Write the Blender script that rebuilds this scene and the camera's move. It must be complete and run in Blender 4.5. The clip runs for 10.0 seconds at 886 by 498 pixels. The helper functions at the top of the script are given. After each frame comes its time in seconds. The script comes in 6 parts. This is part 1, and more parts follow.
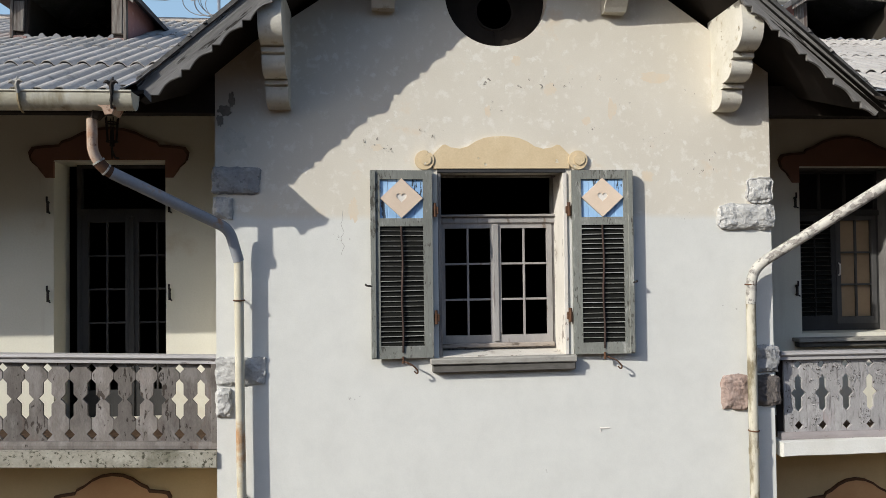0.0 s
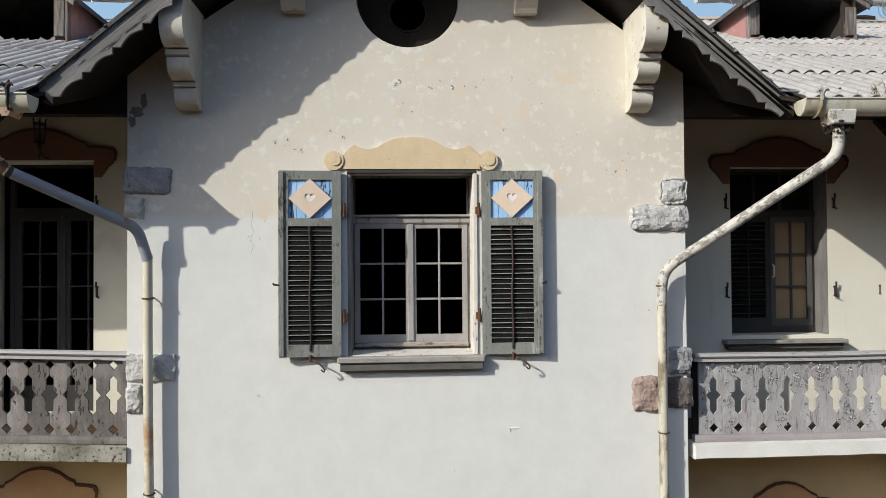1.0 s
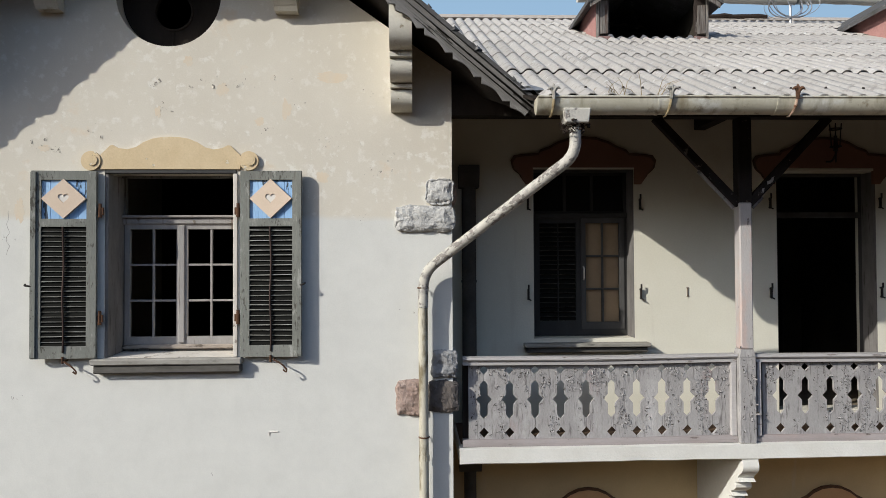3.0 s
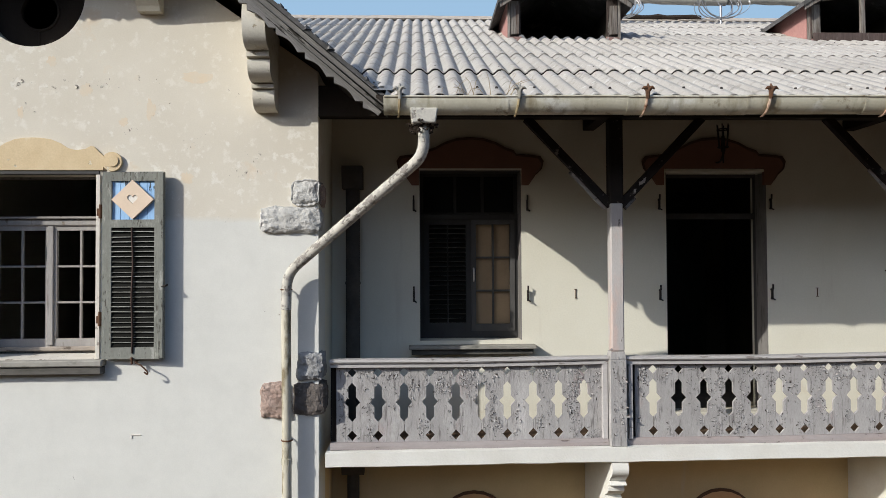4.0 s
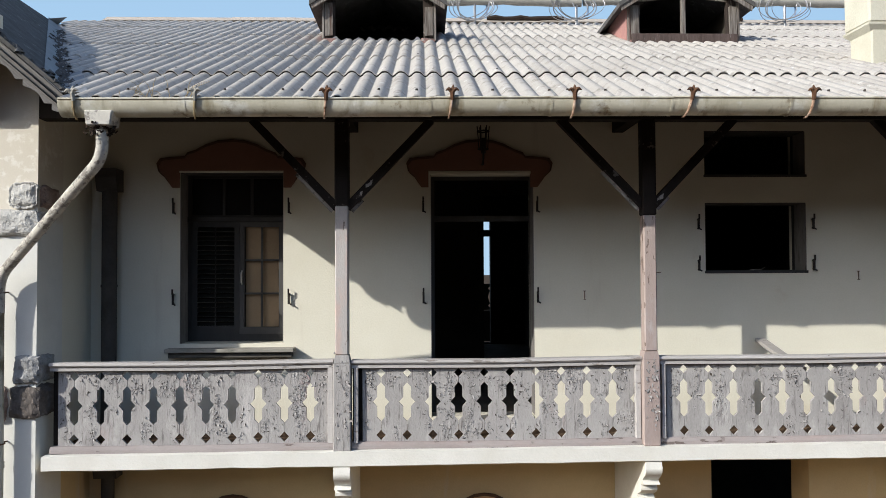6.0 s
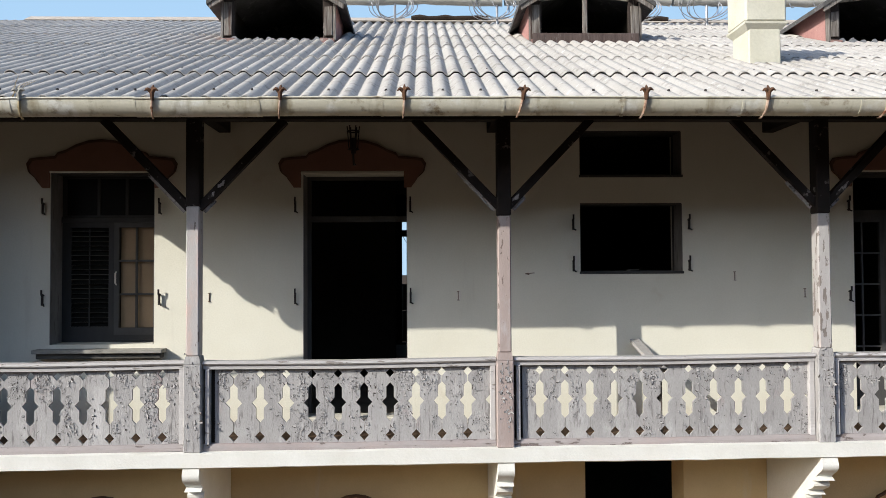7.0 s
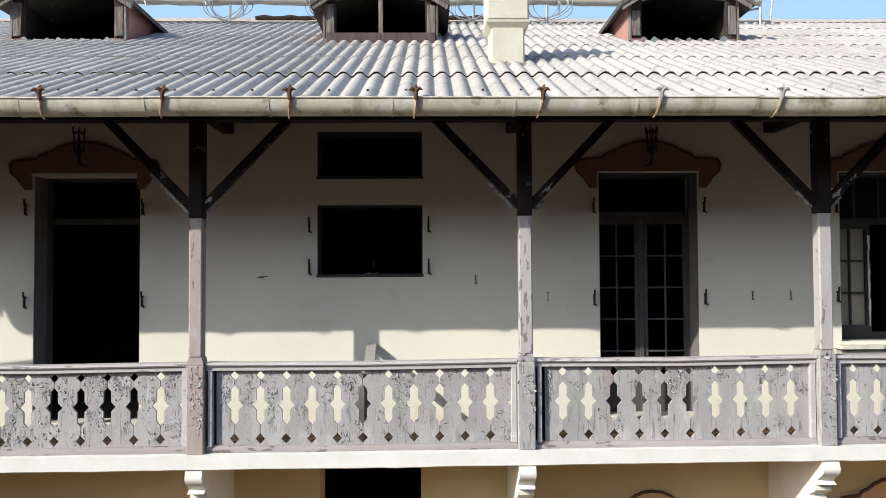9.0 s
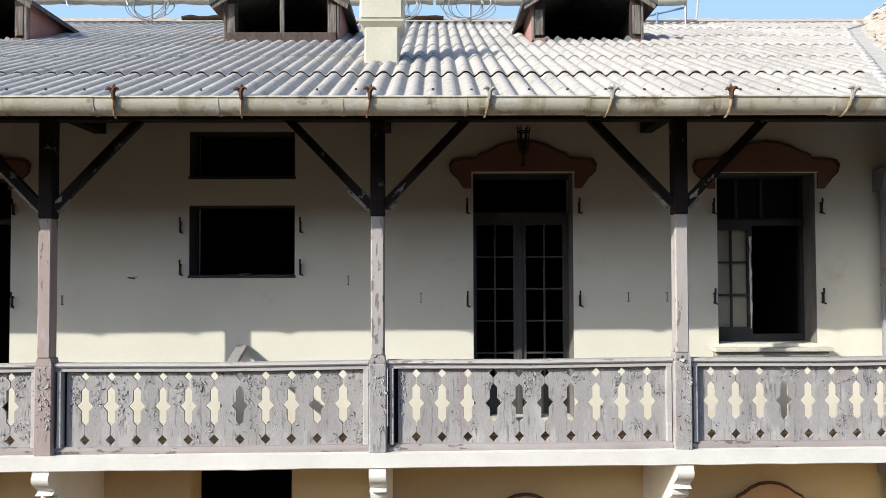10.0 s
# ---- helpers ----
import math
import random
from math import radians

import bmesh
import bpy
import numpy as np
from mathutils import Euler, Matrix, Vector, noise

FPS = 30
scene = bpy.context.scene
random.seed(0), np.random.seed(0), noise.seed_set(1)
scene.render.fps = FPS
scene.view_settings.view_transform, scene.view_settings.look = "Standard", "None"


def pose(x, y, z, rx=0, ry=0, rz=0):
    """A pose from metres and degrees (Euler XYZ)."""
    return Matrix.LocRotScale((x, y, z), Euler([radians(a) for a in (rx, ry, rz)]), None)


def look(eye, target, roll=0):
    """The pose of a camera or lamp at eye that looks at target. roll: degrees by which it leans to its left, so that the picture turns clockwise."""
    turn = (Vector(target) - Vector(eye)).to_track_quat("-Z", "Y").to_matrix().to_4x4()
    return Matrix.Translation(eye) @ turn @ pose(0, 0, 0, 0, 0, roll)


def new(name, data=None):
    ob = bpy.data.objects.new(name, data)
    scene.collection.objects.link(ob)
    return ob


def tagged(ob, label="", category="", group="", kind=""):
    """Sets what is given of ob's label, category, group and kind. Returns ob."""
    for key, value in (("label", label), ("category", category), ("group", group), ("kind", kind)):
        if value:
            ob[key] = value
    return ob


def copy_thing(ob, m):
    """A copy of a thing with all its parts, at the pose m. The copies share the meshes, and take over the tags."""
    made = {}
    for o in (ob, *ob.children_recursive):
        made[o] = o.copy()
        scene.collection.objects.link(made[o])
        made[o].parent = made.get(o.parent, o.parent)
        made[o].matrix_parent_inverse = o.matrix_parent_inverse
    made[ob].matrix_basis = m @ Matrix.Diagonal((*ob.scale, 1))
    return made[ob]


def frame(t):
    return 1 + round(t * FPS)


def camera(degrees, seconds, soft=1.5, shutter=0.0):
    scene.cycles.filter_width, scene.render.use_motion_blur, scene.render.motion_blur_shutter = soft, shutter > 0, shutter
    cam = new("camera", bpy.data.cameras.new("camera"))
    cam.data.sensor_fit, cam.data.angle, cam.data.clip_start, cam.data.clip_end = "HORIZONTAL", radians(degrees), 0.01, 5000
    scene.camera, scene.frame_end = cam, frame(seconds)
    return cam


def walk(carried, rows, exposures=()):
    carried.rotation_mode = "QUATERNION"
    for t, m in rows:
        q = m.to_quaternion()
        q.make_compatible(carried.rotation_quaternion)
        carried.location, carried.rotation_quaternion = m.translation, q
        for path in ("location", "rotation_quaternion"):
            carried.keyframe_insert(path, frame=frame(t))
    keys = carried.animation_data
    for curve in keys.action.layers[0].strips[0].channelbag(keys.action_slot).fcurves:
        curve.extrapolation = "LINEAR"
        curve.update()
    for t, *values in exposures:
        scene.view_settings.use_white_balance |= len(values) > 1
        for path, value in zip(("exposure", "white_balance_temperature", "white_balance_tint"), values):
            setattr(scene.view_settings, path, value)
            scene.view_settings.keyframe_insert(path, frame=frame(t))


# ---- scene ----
cam = camera(63.0, 10.0, soft=0.55)
PATH = [
    (0, (-1.218, -7.295, 2.354), (-1.052, -5.303, 2.394), -0.7),
    (0.5, (-0.658, -7.368, 2.354), (-0.53, -5.372, 2.392), -0.5),
    (1, (-0.084, -7.423, 2.352), (0.024, -5.427, 2.39), -0.4),
    (1.5, (0.522, -7.45, 2.35), (0.617, -5.453, 2.387), -0.3),
    (2, (1.153, -7.457, 2.348), (1.241, -5.459, 2.385), -0.2),
    (2.5, (1.809, -7.448, 2.343), (1.889, -5.45, 2.382), -0.2),
    (4, (3.855, -7.428, 2.321), (3.93, -5.43, 2.37), -0.3),
    (4.5, (4.562, -7.436, 2.318), (4.634, -5.438, 2.368), -0.2),
    (5, (5.287, -7.446, 2.316), (5.35, -5.448, 2.369), -0.3),
    (5.5, (6.027, -7.461, 2.317), (6.085, -5.463, 2.371), -0.3),
    (7, (8.303, -7.478, 2.322), (8.36, -5.479, 2.375), -0.3),
    (7.5, (9.089, -7.469, 2.325), (9.143, -5.47, 2.377), -0.3),
    (8, (9.902, -7.459, 2.328), (9.951, -5.46, 2.382), -0.3),
    (8.5, (10.729, -7.435, 2.33), (10.77, -5.437, 2.386), -0.3),
    (9, (11.543, -7.406, 2.331), (11.58, -5.407, 2.387), -0.3),
    (9.5, (12.334, -7.382, 2.331), (12.364, -5.383, 2.388), -0.3),
    (10, (13.118, -7.369, 2.332), (13.14, -5.37, 2.389), -0.2),
]
walk(cam, [(t, look(eye, target, roll)) for t, eye, target, roll in PATH],
     exposures=[(0, 0.42), (1, 0.42), (2.5, 0.28), (4, 0.43), (5, 0.51), (7.5, 0.80), (10, 0.86)])

# ---- world, sun and sky ----
SUN_TRAVEL = Vector((1.455, 1.0, -0.955)).normalized()
world = bpy.data.worlds.new("world")
scene.world = world
world.use_nodes = True
wn, wl = world.node_tree.nodes, world.node_tree.links
sky = wn.new("ShaderNodeTexSky")
sky.sky_type = "NISHITA"
sky.sun_disc = False
sky.sun_elevation = math.asin(-SUN_TRAVEL.z)
sky.sun_rotation = math.atan2(-SUN_TRAVEL.x, -SUN_TRAVEL.y)
sky.air_density, sky.dust_density, sky.ozone_density = 1.0, 1.5, 2.5
wl.new(sky.outputs["Color"], wn["Background"].inputs["Color"])
wn["Background"].inputs["Strength"].default_value = 0.15
sun_data = bpy.data.lights.new("sun", "SUN")
sun_data.energy, sun_data.angle, sun_data.color = 3.2, radians(0.5), (1.0, 0.975, 0.905)
sun = new("sun", sun_data)
sun.matrix_world = look((-30, -20, 25), Vector((-30, -20, 25)) + SUN_TRAVEL)
scene.view_settings.exposure = 0.0


# ---- materials ----
def surface(name, c1, c2, scale=3.0, rough=0.85, bump=0.2, grain=60.0, grain_amount=0.12, stretch=(1, 1, 1),
            spots=None, spots2=None, flakes=None, rand=0.0, metal=0.0, drips=None, band=None, bump_dist=0.01, flake_depth=0.006, local=False, relief=None):
    """A weathered surface. spots: (colour, scale, from, to); flakes: (colour, scale, from, to) lie deeper than the rest;
    flakes may add a weight and scale of larger patches in which they gather; drips: (colour, scale, from, to) run down; relief: (scale, strength, depth) broad unevenness; band: (colour, height, softness) a second coat below a height."""
    m = bpy.data.materials.new(name)
    m.use_nodes = True
    n, l = m.node_tree.nodes, m.node_tree.links
    bsdf = n["Principled BSDF"]
    bsdf.inputs["Roughness"].default_value = rough
    bsdf.inputs["Metallic"].default_value = metal
    bsdf.inputs["Specular IOR Level"].default_value = 0.12 if rough >= 0.7 else 0.4
    geo = n.new("ShaderNodeNewGeometry")
    info = n.new("ShaderNodeObjectInfo")
    place = n.new("ShaderNodeVectorMath")
    place.operation = "MULTIPLY_ADD"
    place.inputs[1].default_value = stretch
    coord = n.new("ShaderNodeTexCoord")
    l.new(coord.outputs["Object"] if local else geo.outputs["Position"], place.inputs[0])
    shift = n.new("ShaderNodeMath")
    shift.operation = "MULTIPLY"
    shift.inputs[1].default_value = 17.0 if rand else 0.0
    l.new(info.outputs["Random"], shift.inputs[0])
    l.new(shift.outputs[0], place.inputs[2])

    def cloud(s, detail=5.0, source=None, rough_=0.6):
        t = n.new("ShaderNodeTexNoise")
        t.inputs["Scale"].default_value, t.inputs["Detail"].default_value = s, detail
        t.inputs["Roughness"].default_value = rough_
        l.new(source or place.outputs[0], t.inputs["Vector"])
        return t.outputs["Fac"]

    def step(value, a, b):
        r = n.new("ShaderNodeMapRange")
        r.inputs["From Min"].default_value, r.inputs["From Max"].default_value = a, b
        l.new(value, r.inputs["Value"])
        return r.outputs["Result"]

    def mix(fac, a, b, kind="MIX"):
        x = n.new("ShaderNodeMix")
        x.data_type, x.blend_type = "RGBA", kind
        if isinstance(fac, float):
            x.inputs["Factor"].default_value = fac
        else:
            l.new(fac, x.inputs["Factor"])
        for sock, v in ((x.inputs["A"], a), (x.inputs["B"], b)):
            if isinstance(v, tuple):
                sock.default_value = (*v, 1)
            else:
                l.new(v, sock)
        return x.outputs["Result"]

    def bumped(height, strength, dist, normal=None):
        b = n.new("ShaderNodeBump")
        b.inputs["Strength"].default_value, b.inputs["Distance"].default_value = strength, dist
        l.new(height, b.inputs["Height"])
        if normal:
            l.new(normal, b.inputs["Normal"])
        return b.outputs["Normal"]

    colour = mix(step(cloud(scale), 0.32, 0.68), c1, c2)
    fine = cloud(grain, 4.0)
    normal = bumped(fine, bump, bump_dist)
    if relief:
        normal = bumped(cloud(relief[0], 3.0), relief[1], relief[2], normal)
    for s in (spots, spots2):
        if s:
            colour = mix(step(cloud(s[1], 7.0, None, 0.65), s[2], s[3]), colour, s[0])
    low = None
    if band:
        sep = n.new("ShaderNodeSeparateXYZ")
        l.new(geo.outputs["Position"], sep.inputs[0])
        wob = n.new("ShaderNodeMath")
        wob.operation = "MULTIPLY_ADD"
        wob.inputs[1].default_value = -0.16
        l.new(cloud(1.6, 6.0), wob.inputs[0])
        l.new(sep.outputs["Z"], wob.inputs[2])
        low = step(wob.outputs[0], band[1] - 0.08 + band[2], band[1] - 0.08 - band[2])
        colour = mix(low, colour, mix(step(cloud(scale * 2.4, 6.0, None, 0.7), 0.36, 0.64), band[0], tuple(v * 0.93 for v in band[0])))
    if drips:
        long = n.new("ShaderNodeVectorMath")
        long.operation = "MULTIPLY"
        long.inputs[1].default_value = (1.0, 1.0, 0.12)
        l.new(geo.outputs["Position"], long.inputs[0])
        colour = mix(step(cloud(drips[1], 5.0, long.outputs[0]), drips[2], drips[3]), colour, drips[0])
    if flakes:
        patch = n.new("ShaderNodeMath")
        patch.operation = "MULTIPLY_ADD"
        patch.inputs[1].default_value = flakes[4] if len(flakes) > 4 else 0.0
        l.new(cloud(flakes[5] if len(flakes) > 5 else 2.0, 3.0), patch.inputs[0])
        l.new(cloud(flakes[1], 5.0, None, 0.58), patch.inputs[2])
        f = step(patch.outputs[0], flakes[2], flakes[3])
        if low:
            keep = n.new("ShaderNodeMath")
            keep.operation = "MULTIPLY_ADD"
            keep.use_clamp = True
            keep.inputs[1].default_value = -1.0
            l.new(low, keep.inputs[0])
            l.new(f, keep.inputs[2])
            f = keep.outputs[0]
        colour = mix(f, colour, flakes[0])
        neg = n.new("ShaderNodeMath")
        neg.operation = "SUBTRACT"
        neg.inputs[0].default_value = 1.0
        l.new(f, neg.inputs[1])
        normal = bumped(neg.outputs[0], 1.0, flake_depth, normal)
    tone = step(fine, 0.2, 0.8)
    colour = mix(grain_amount, colour, mix(tone, (0.0, 0.0, 0.0), colour))
    if rand:
        hsv = n.new("ShaderNodeHueSaturation")
        r = n.new("ShaderNodeMapRange")
        r.inputs["To Min"].default_value, r.inputs["To Max"].default_value = 1 - rand, 1 + rand
        l.new(info.outputs["Random"], r.inputs["Value"])
        l.new(r.outputs["Result"], hsv.inputs["Value"])
        l.new(colour, hsv.inputs["Color"])
        colour = hsv.outputs["Color"]
    l.new(colour, bsdf.inputs["Base Color"])
    l.new(normal, bsdf.inputs["Normal"])
    return m


GABLE = surface("gable_plaster", (0.635, 0.585, 0.495), (0.69, 0.645, 0.555), 1.3, 0.9, 0.12, 75, 0.08,
                spots=((0.725, 0.685, 0.605), 7.5, 0.55, 0.64), spots2=((0.675, 0.565, 0.43), 2.6, 0.60, 0.74),
                flakes=((0.745, 0.71, 0.635), 8.0, 0.86, 0.93, 0.5, 0.8), flake_depth=0.0012, band=((0.708, 0.702, 0.657), 2.83, 0.035), relief=(5.0, 0.4, 0.012))
WING = surface("wing_plaster", (0.70, 0.667, 0.558), (0.748, 0.72, 0.615), 1.1, 0.9, 0.25, 50, 0.08,
               spots=((0.64, 0.57, 0.45), 1.4, 0.60, 0.75), drips=((0.60, 0.55, 0.46), 2.5, 0.62, 0.80),
               band=((0.64, 0.50, 0.29), 0.24, 0.03))
WHITE_EDGE = surface("white_limewash", (0.75, 0.74, 0.69), (0.68, 0.66, 0.60), 2.5, 0.9, 0.25, 40, 0.10,
                     spots=((0.55, 0.50, 0.40), 5.0, 0.68, 0.80))
GREY_EDGE = surface("stained_concrete", (0.46, 0.435, 0.36), (0.34, 0.315, 0.255), 3.0, 0.95, 0.5, 35, 0.3,
                    spots=((0.17, 0.16, 0.115), 2.2, 0.46, 0.66), spots2=((0.09, 0.085, 0.06), 26.0, 0.56, 0.62))
CORBEL = surface("corbel_plaster", (0.66, 0.63, 0.555), (0.56, 0.525, 0.44), 4.0, 0.9, 0.3, 45, 0.12,
                 spots=((0.43, 0.37, 0.26), 7.0, 0.58, 0.72), flakes=((0.40, 0.35, 0.26), 15.0, 1.00, 1.02, 0.6, 3.0))
OCHRE = surface("ochre_plaster", (0.64, 0.50, 0.31), (0.71, 0.57, 0.37), 5.0, 0.9, 0.2, 60, 0.14, flakes=((0.70, 0.62, 0.48), 9.0, 0.93, 0.94, 0.5, 3.0),
                spots=((0.74, 0.64, 0.47), 5.0, 0.64, 0.76))
TERRACOTTA = surface("terracotta_paint", (0.225, 0.118, 0.085), (0.255, 0.134, 0.098), 3.0, 0.9, 0.15, 60, 0.08)
TERRACOTTA_EDGE = surface("brown_outline_paint", (0.10, 0.055, 0.035), (0.14, 0.08, 0.05), 6.0, 0.9, 0.15, 60, 0.1)
ORANGE = surface("orange_plaster", (0.56, 0.33, 0.17), (0.62, 0.39, 0.21), 3.0, 0.9, 0.15, 60, 0.08)
# The gloom of the unlit rooms is put into this near-black plaster.
ROOM = surface("shade_dark_room_plaster", (0.07, 0.06, 0.05), (0.045, 0.04, 0.032), 1.5, 0.95, 0.1, 30, 0.1)
ROOM_FLOOR = surface("dusty_floor", (0.28, 0.23, 0.17), (0.20, 0.165, 0.12), 2.5, 0.95, 0.1, 30, 0.1)
TILE_FLOOR = surface("balcony_floor_tiles", (0.19, 0.125, 0.085), (0.14, 0.09, 0.062), 2.5, 0.95, 0.2, 40, 0.15)
GROUND = surface("dry_grass_ground", (0.047, 0.027, 0.012), (0.056, 0.032, 0.015), 0.5, 1.0, 0.4, 25, 0.25,
                 spots=((0.068, 0.044, 0.024), 0.35, 0.58, 0.72))
# Colour of an unseen strip that bounces sunlight up under the balcony.
PALE_BOUNCE = surface("pale_bounce_ground", (0.50, 0.37, 0.25), (0.42, 0.305, 0.205), 0.8, 1.0, 0.5, 25, 0.25)
PAINT = surface("peeling_mauve_paint", (0.43, 0.414, 0.402), (0.345, 0.329, 0.32), 3.5, 0.7, 0.5, 90, 0.22, (1, 1, 0.40),
                spots=((0.51, 0.49, 0.478), 6.0, 0.54, 0.68), spots2=((0.37, 0.29, 0.28), 2.2, 0.62, 0.72),
                rand=0.06, drips=((0.21, 0.195, 0.19), 40.0, 0.56, 0.68))
EXPOSED = surface("exposed_dark_wood", (0.14, 0.12, 0.108), (0.05, 0.042, 0.038), 26.0, 0.95, 0.4, 90, 0.3)
CEMENT = surface("smooth_cement", (0.50, 0.48, 0.445), (0.43, 0.41, 0.38), 3.0, 0.9, 0.3, 30, 0.15, spots=((0.35, 0.33, 0.30), 5.0, 0.6, 0.7))
PAINT_SMOOTH = surface("worn_mauve_paint", (0.49, 0.468, 0.455), (0.42, 0.398, 0.388), 3.5, 0.65, 0.3, 70, 0.15, (0.25, 1, 1),
                      spots=((0.55, 0.53, 0.53), 7.0, 0.56, 0.68), flakes=((0.27, 0.24, 0.22), 24.0, 0.97, 0.98, 0.6, 2.0), rand=0.06)
PAINT_POST = surface("peeling_post_paint", (0.47, 0.445, 0.432), (0.40, 0.372, 0.36), 3.0, 0.7, 0.3, 80, 0.15, (1, 1, 0.3),
                     flakes=((0.22, 0.19, 0.17), 20.0, 0.94, 0.95, 0.6, 1.5), spots2=((0.55, 0.38, 0.32), 0.9, 0.53, 0.62), rand=0.10)
PINK_POST = surface("worn_pinkish_post", (0.43, 0.36, 0.335), (0.37, 0.295, 0.27), 2.0, 0.75, 0.3, 80, 0.15, (1, 1, 0.3),
                    spots=((0.46, 0.42, 0.41), 2.4, 0.50, 0.60), flakes=((0.20, 0.15, 0.13), 20.0, 0.96, 0.97, 0.6, 1.5))
# Pale front edge of a slat: the light catching it is in the colour.
SLAT_EDGE = surface("lit_slat_edge", (0.20, 0.20, 0.18), (0.48, 0.48, 0.44), 7.0, 0.8, 0.2, 80, 0.2)
BARE = surface("bare_grey_boards", (0.255, 0.228, 0.205), (0.165, 0.145, 0.13), 7.0, 0.85, 0.45, 70, 0.28, (1, 1, 0.4),
               spots=((0.30, 0.275, 0.255), 6.0, 0.50, 0.66), flakes=((0.08, 0.065, 0.055), 30.0, 0.96, 0.99, 0.6, 3.5),
               spots2=((0.19, 0.125, 0.10), 2.6, 0.58, 0.74), rand=0.25)
RED_RAIL = surface("worn_red_rail", (0.38, 0.345, 0.335), (0.30, 0.265, 0.256), 5.0, 0.8, 0.3, 80, 0.18, (0.3, 1, 1),
                   spots=((0.36, 0.30, 0.285), 3.0, 0.52, 0.66), flakes=((0.17, 0.14, 0.13), 20.0, 0.95, 0.97, 0.6, 2.0), rand=0.08)
# Dark timber, taken darker still to hold the shade under the eaves.
DARK_WOOD = surface("shade_dark_wood", (0.030, 0.024, 0.020), (0.020, 0.016, 0.013), 4.0, 0.8, 0.3, 70, 0.2, (1, 1, 0.3), rand=0.1)
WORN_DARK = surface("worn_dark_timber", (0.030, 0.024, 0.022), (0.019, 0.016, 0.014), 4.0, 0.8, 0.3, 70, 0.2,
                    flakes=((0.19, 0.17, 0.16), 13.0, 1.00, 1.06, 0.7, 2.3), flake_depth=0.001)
WORN_FOOT = surface("worn_brace_foot", (0.44, 0.41, 0.39), (0.35, 0.32, 0.30), 5.0, 0.8, 0.3, 70, 0.2,
                    flakes=((0.06, 0.05, 0.045), 14.0, 0.82, 0.92, 0.6, 3.0), flake_depth=0.001)
BARGE = surface("grey_weathered_board", (0.26, 0.25, 0.24), (0.15, 0.145, 0.138), 9.0, 0.85, 0.8, 70, 0.45, (0.10, 1, 1), local=True,
                flakes=((0.06, 0.055, 0.05), 30.0, 0.93, 0.96, 0.6, 4.0), spots=((0.36, 0.35, 0.33), 16.0, 0.54, 0.64))
OLD_WOOD = surface("split_grey_wood", (0.33, 0.305, 0.275), (0.11, 0.088, 0.075), 9.0, 0.9, 0.8, 40, 0.4, (4, 4, 0.3),
                   spots=((0.11, 0.06, 0.045), 3.0, 0.56, 0.68), rand=0.15)
BROWN_WOOD = surface("rain_streaked_brown_wood", (0.14, 0.105, 0.095), (0.085, 0.062, 0.055), 6.0, 0.9, 0.6, 60, 0.4, (4, 4, 0.4),
                     spots=((0.34, 0.32, 0.30), 5.0, 0.60, 0.68))
# Sill stone darkened to hold the shade on a lower step; pale flecks are wear.
DARK_STONE = surface("shade_dark_sill_stone", (0.16, 0.15, 0.135), (0.09, 0.085, 0.075), 7.0, 0.95, 0.5, 40, 0.3, (0.3, 1, 1),
                     spots=((0.34, 0.33, 0.30), 12.0, 0.64, 0.70))
FRAME_GREY = surface("weathered_frame_paint", (0.25, 0.235, 0.225), (0.17, 0.16, 0.15), 7.0, 0.75, 0.3, 80, 0.2, (1, 1, 0.35),
                     drips=((0.10, 0.09, 0.08), 26.0, 0.58, 0.68))
SHUTTER = surface("faded_green_paint", (0.205, 0.21, 0.187), (0.27, 0.275, 0.245), 4.0, 0.8, 0.4, 80, 0.22, (1, 1, 0.35),
                  flakes=((0.10, 0.095, 0.08), 42.0, 0.90, 0.99, 0.6, 5.0), flake_depth=0.001, spots=((0.41, 0.41, 0.37), 11.0, 0.57, 0.66),
                  drips=((0.19, 0.185, 0.16), 34.0, 0.58, 0.68))
# Near-black slat face, painted as the shade in the gaps between slats.
SLAT = surface("gap_shade_slat", (0.007, 0.007, 0.006), (0.012, 0.012, 0.010), 5.0, 0.9, 0.3, 80, 0.2, (0.4, 1, 1), rand=0.35)
ROD = surface("bare_reddish_rod", (0.10, 0.065, 0.055), (0.05, 0.036, 0.031), 8.0, 0.9, 0.4, 60, 0.3, (1, 1, 0.3), spots=((0.40, 0.38, 0.34), 5.0, 0.60, 0.68))
BLUE = surface("blue_paint", (0.29, 0.49, 0.76), (0.36, 0.55, 0.79), 6.0, 0.7, 0.3, 70, 0.1, (1, 1, 0.25),
               flakes=((0.07, 0.09, 0.12), 22.0, 0.92, 0.93, 0.6, 4.0))
TAN = surface("tan_paint", (0.74, 0.60, 0.47), (0.70, 0.56, 0.43), 5.0, 0.7, 0.15, 70, 0.06)
PALE = surface("pale_paint", (0.78, 0.74, 0.68), (0.72, 0.68, 0.61), 5.0, 0.75, 0.15, 70, 0.06)
PALE_WORN = surface("worn_pale_paint", (0.70, 0.66, 0.595), (0.61, 0.57, 0.505), 5.0, 0.8, 0.2, 70, 0.1, (1, 1, 0.5),
                    spots=((0.52, 0.47, 0.40), 6.0, 0.58, 0.68), flakes=((0.33, 0.29, 0.25), 18.0, 0.99, 1.01, 0.7, 3.0), flake_depth=0.002)
OLD_PAINT = surface("bare_worn_rail", (0.46, 0.40, 0.34), (0.36, 0.31, 0.265), 9.0, 0.9, 0.4, 60, 0.3, (0.2, 1, 1),
                    flakes=((0.17, 0.14, 0.115), 16.0, 0.92, 0.95, 0.6, 3.0), flake_depth=0.002)
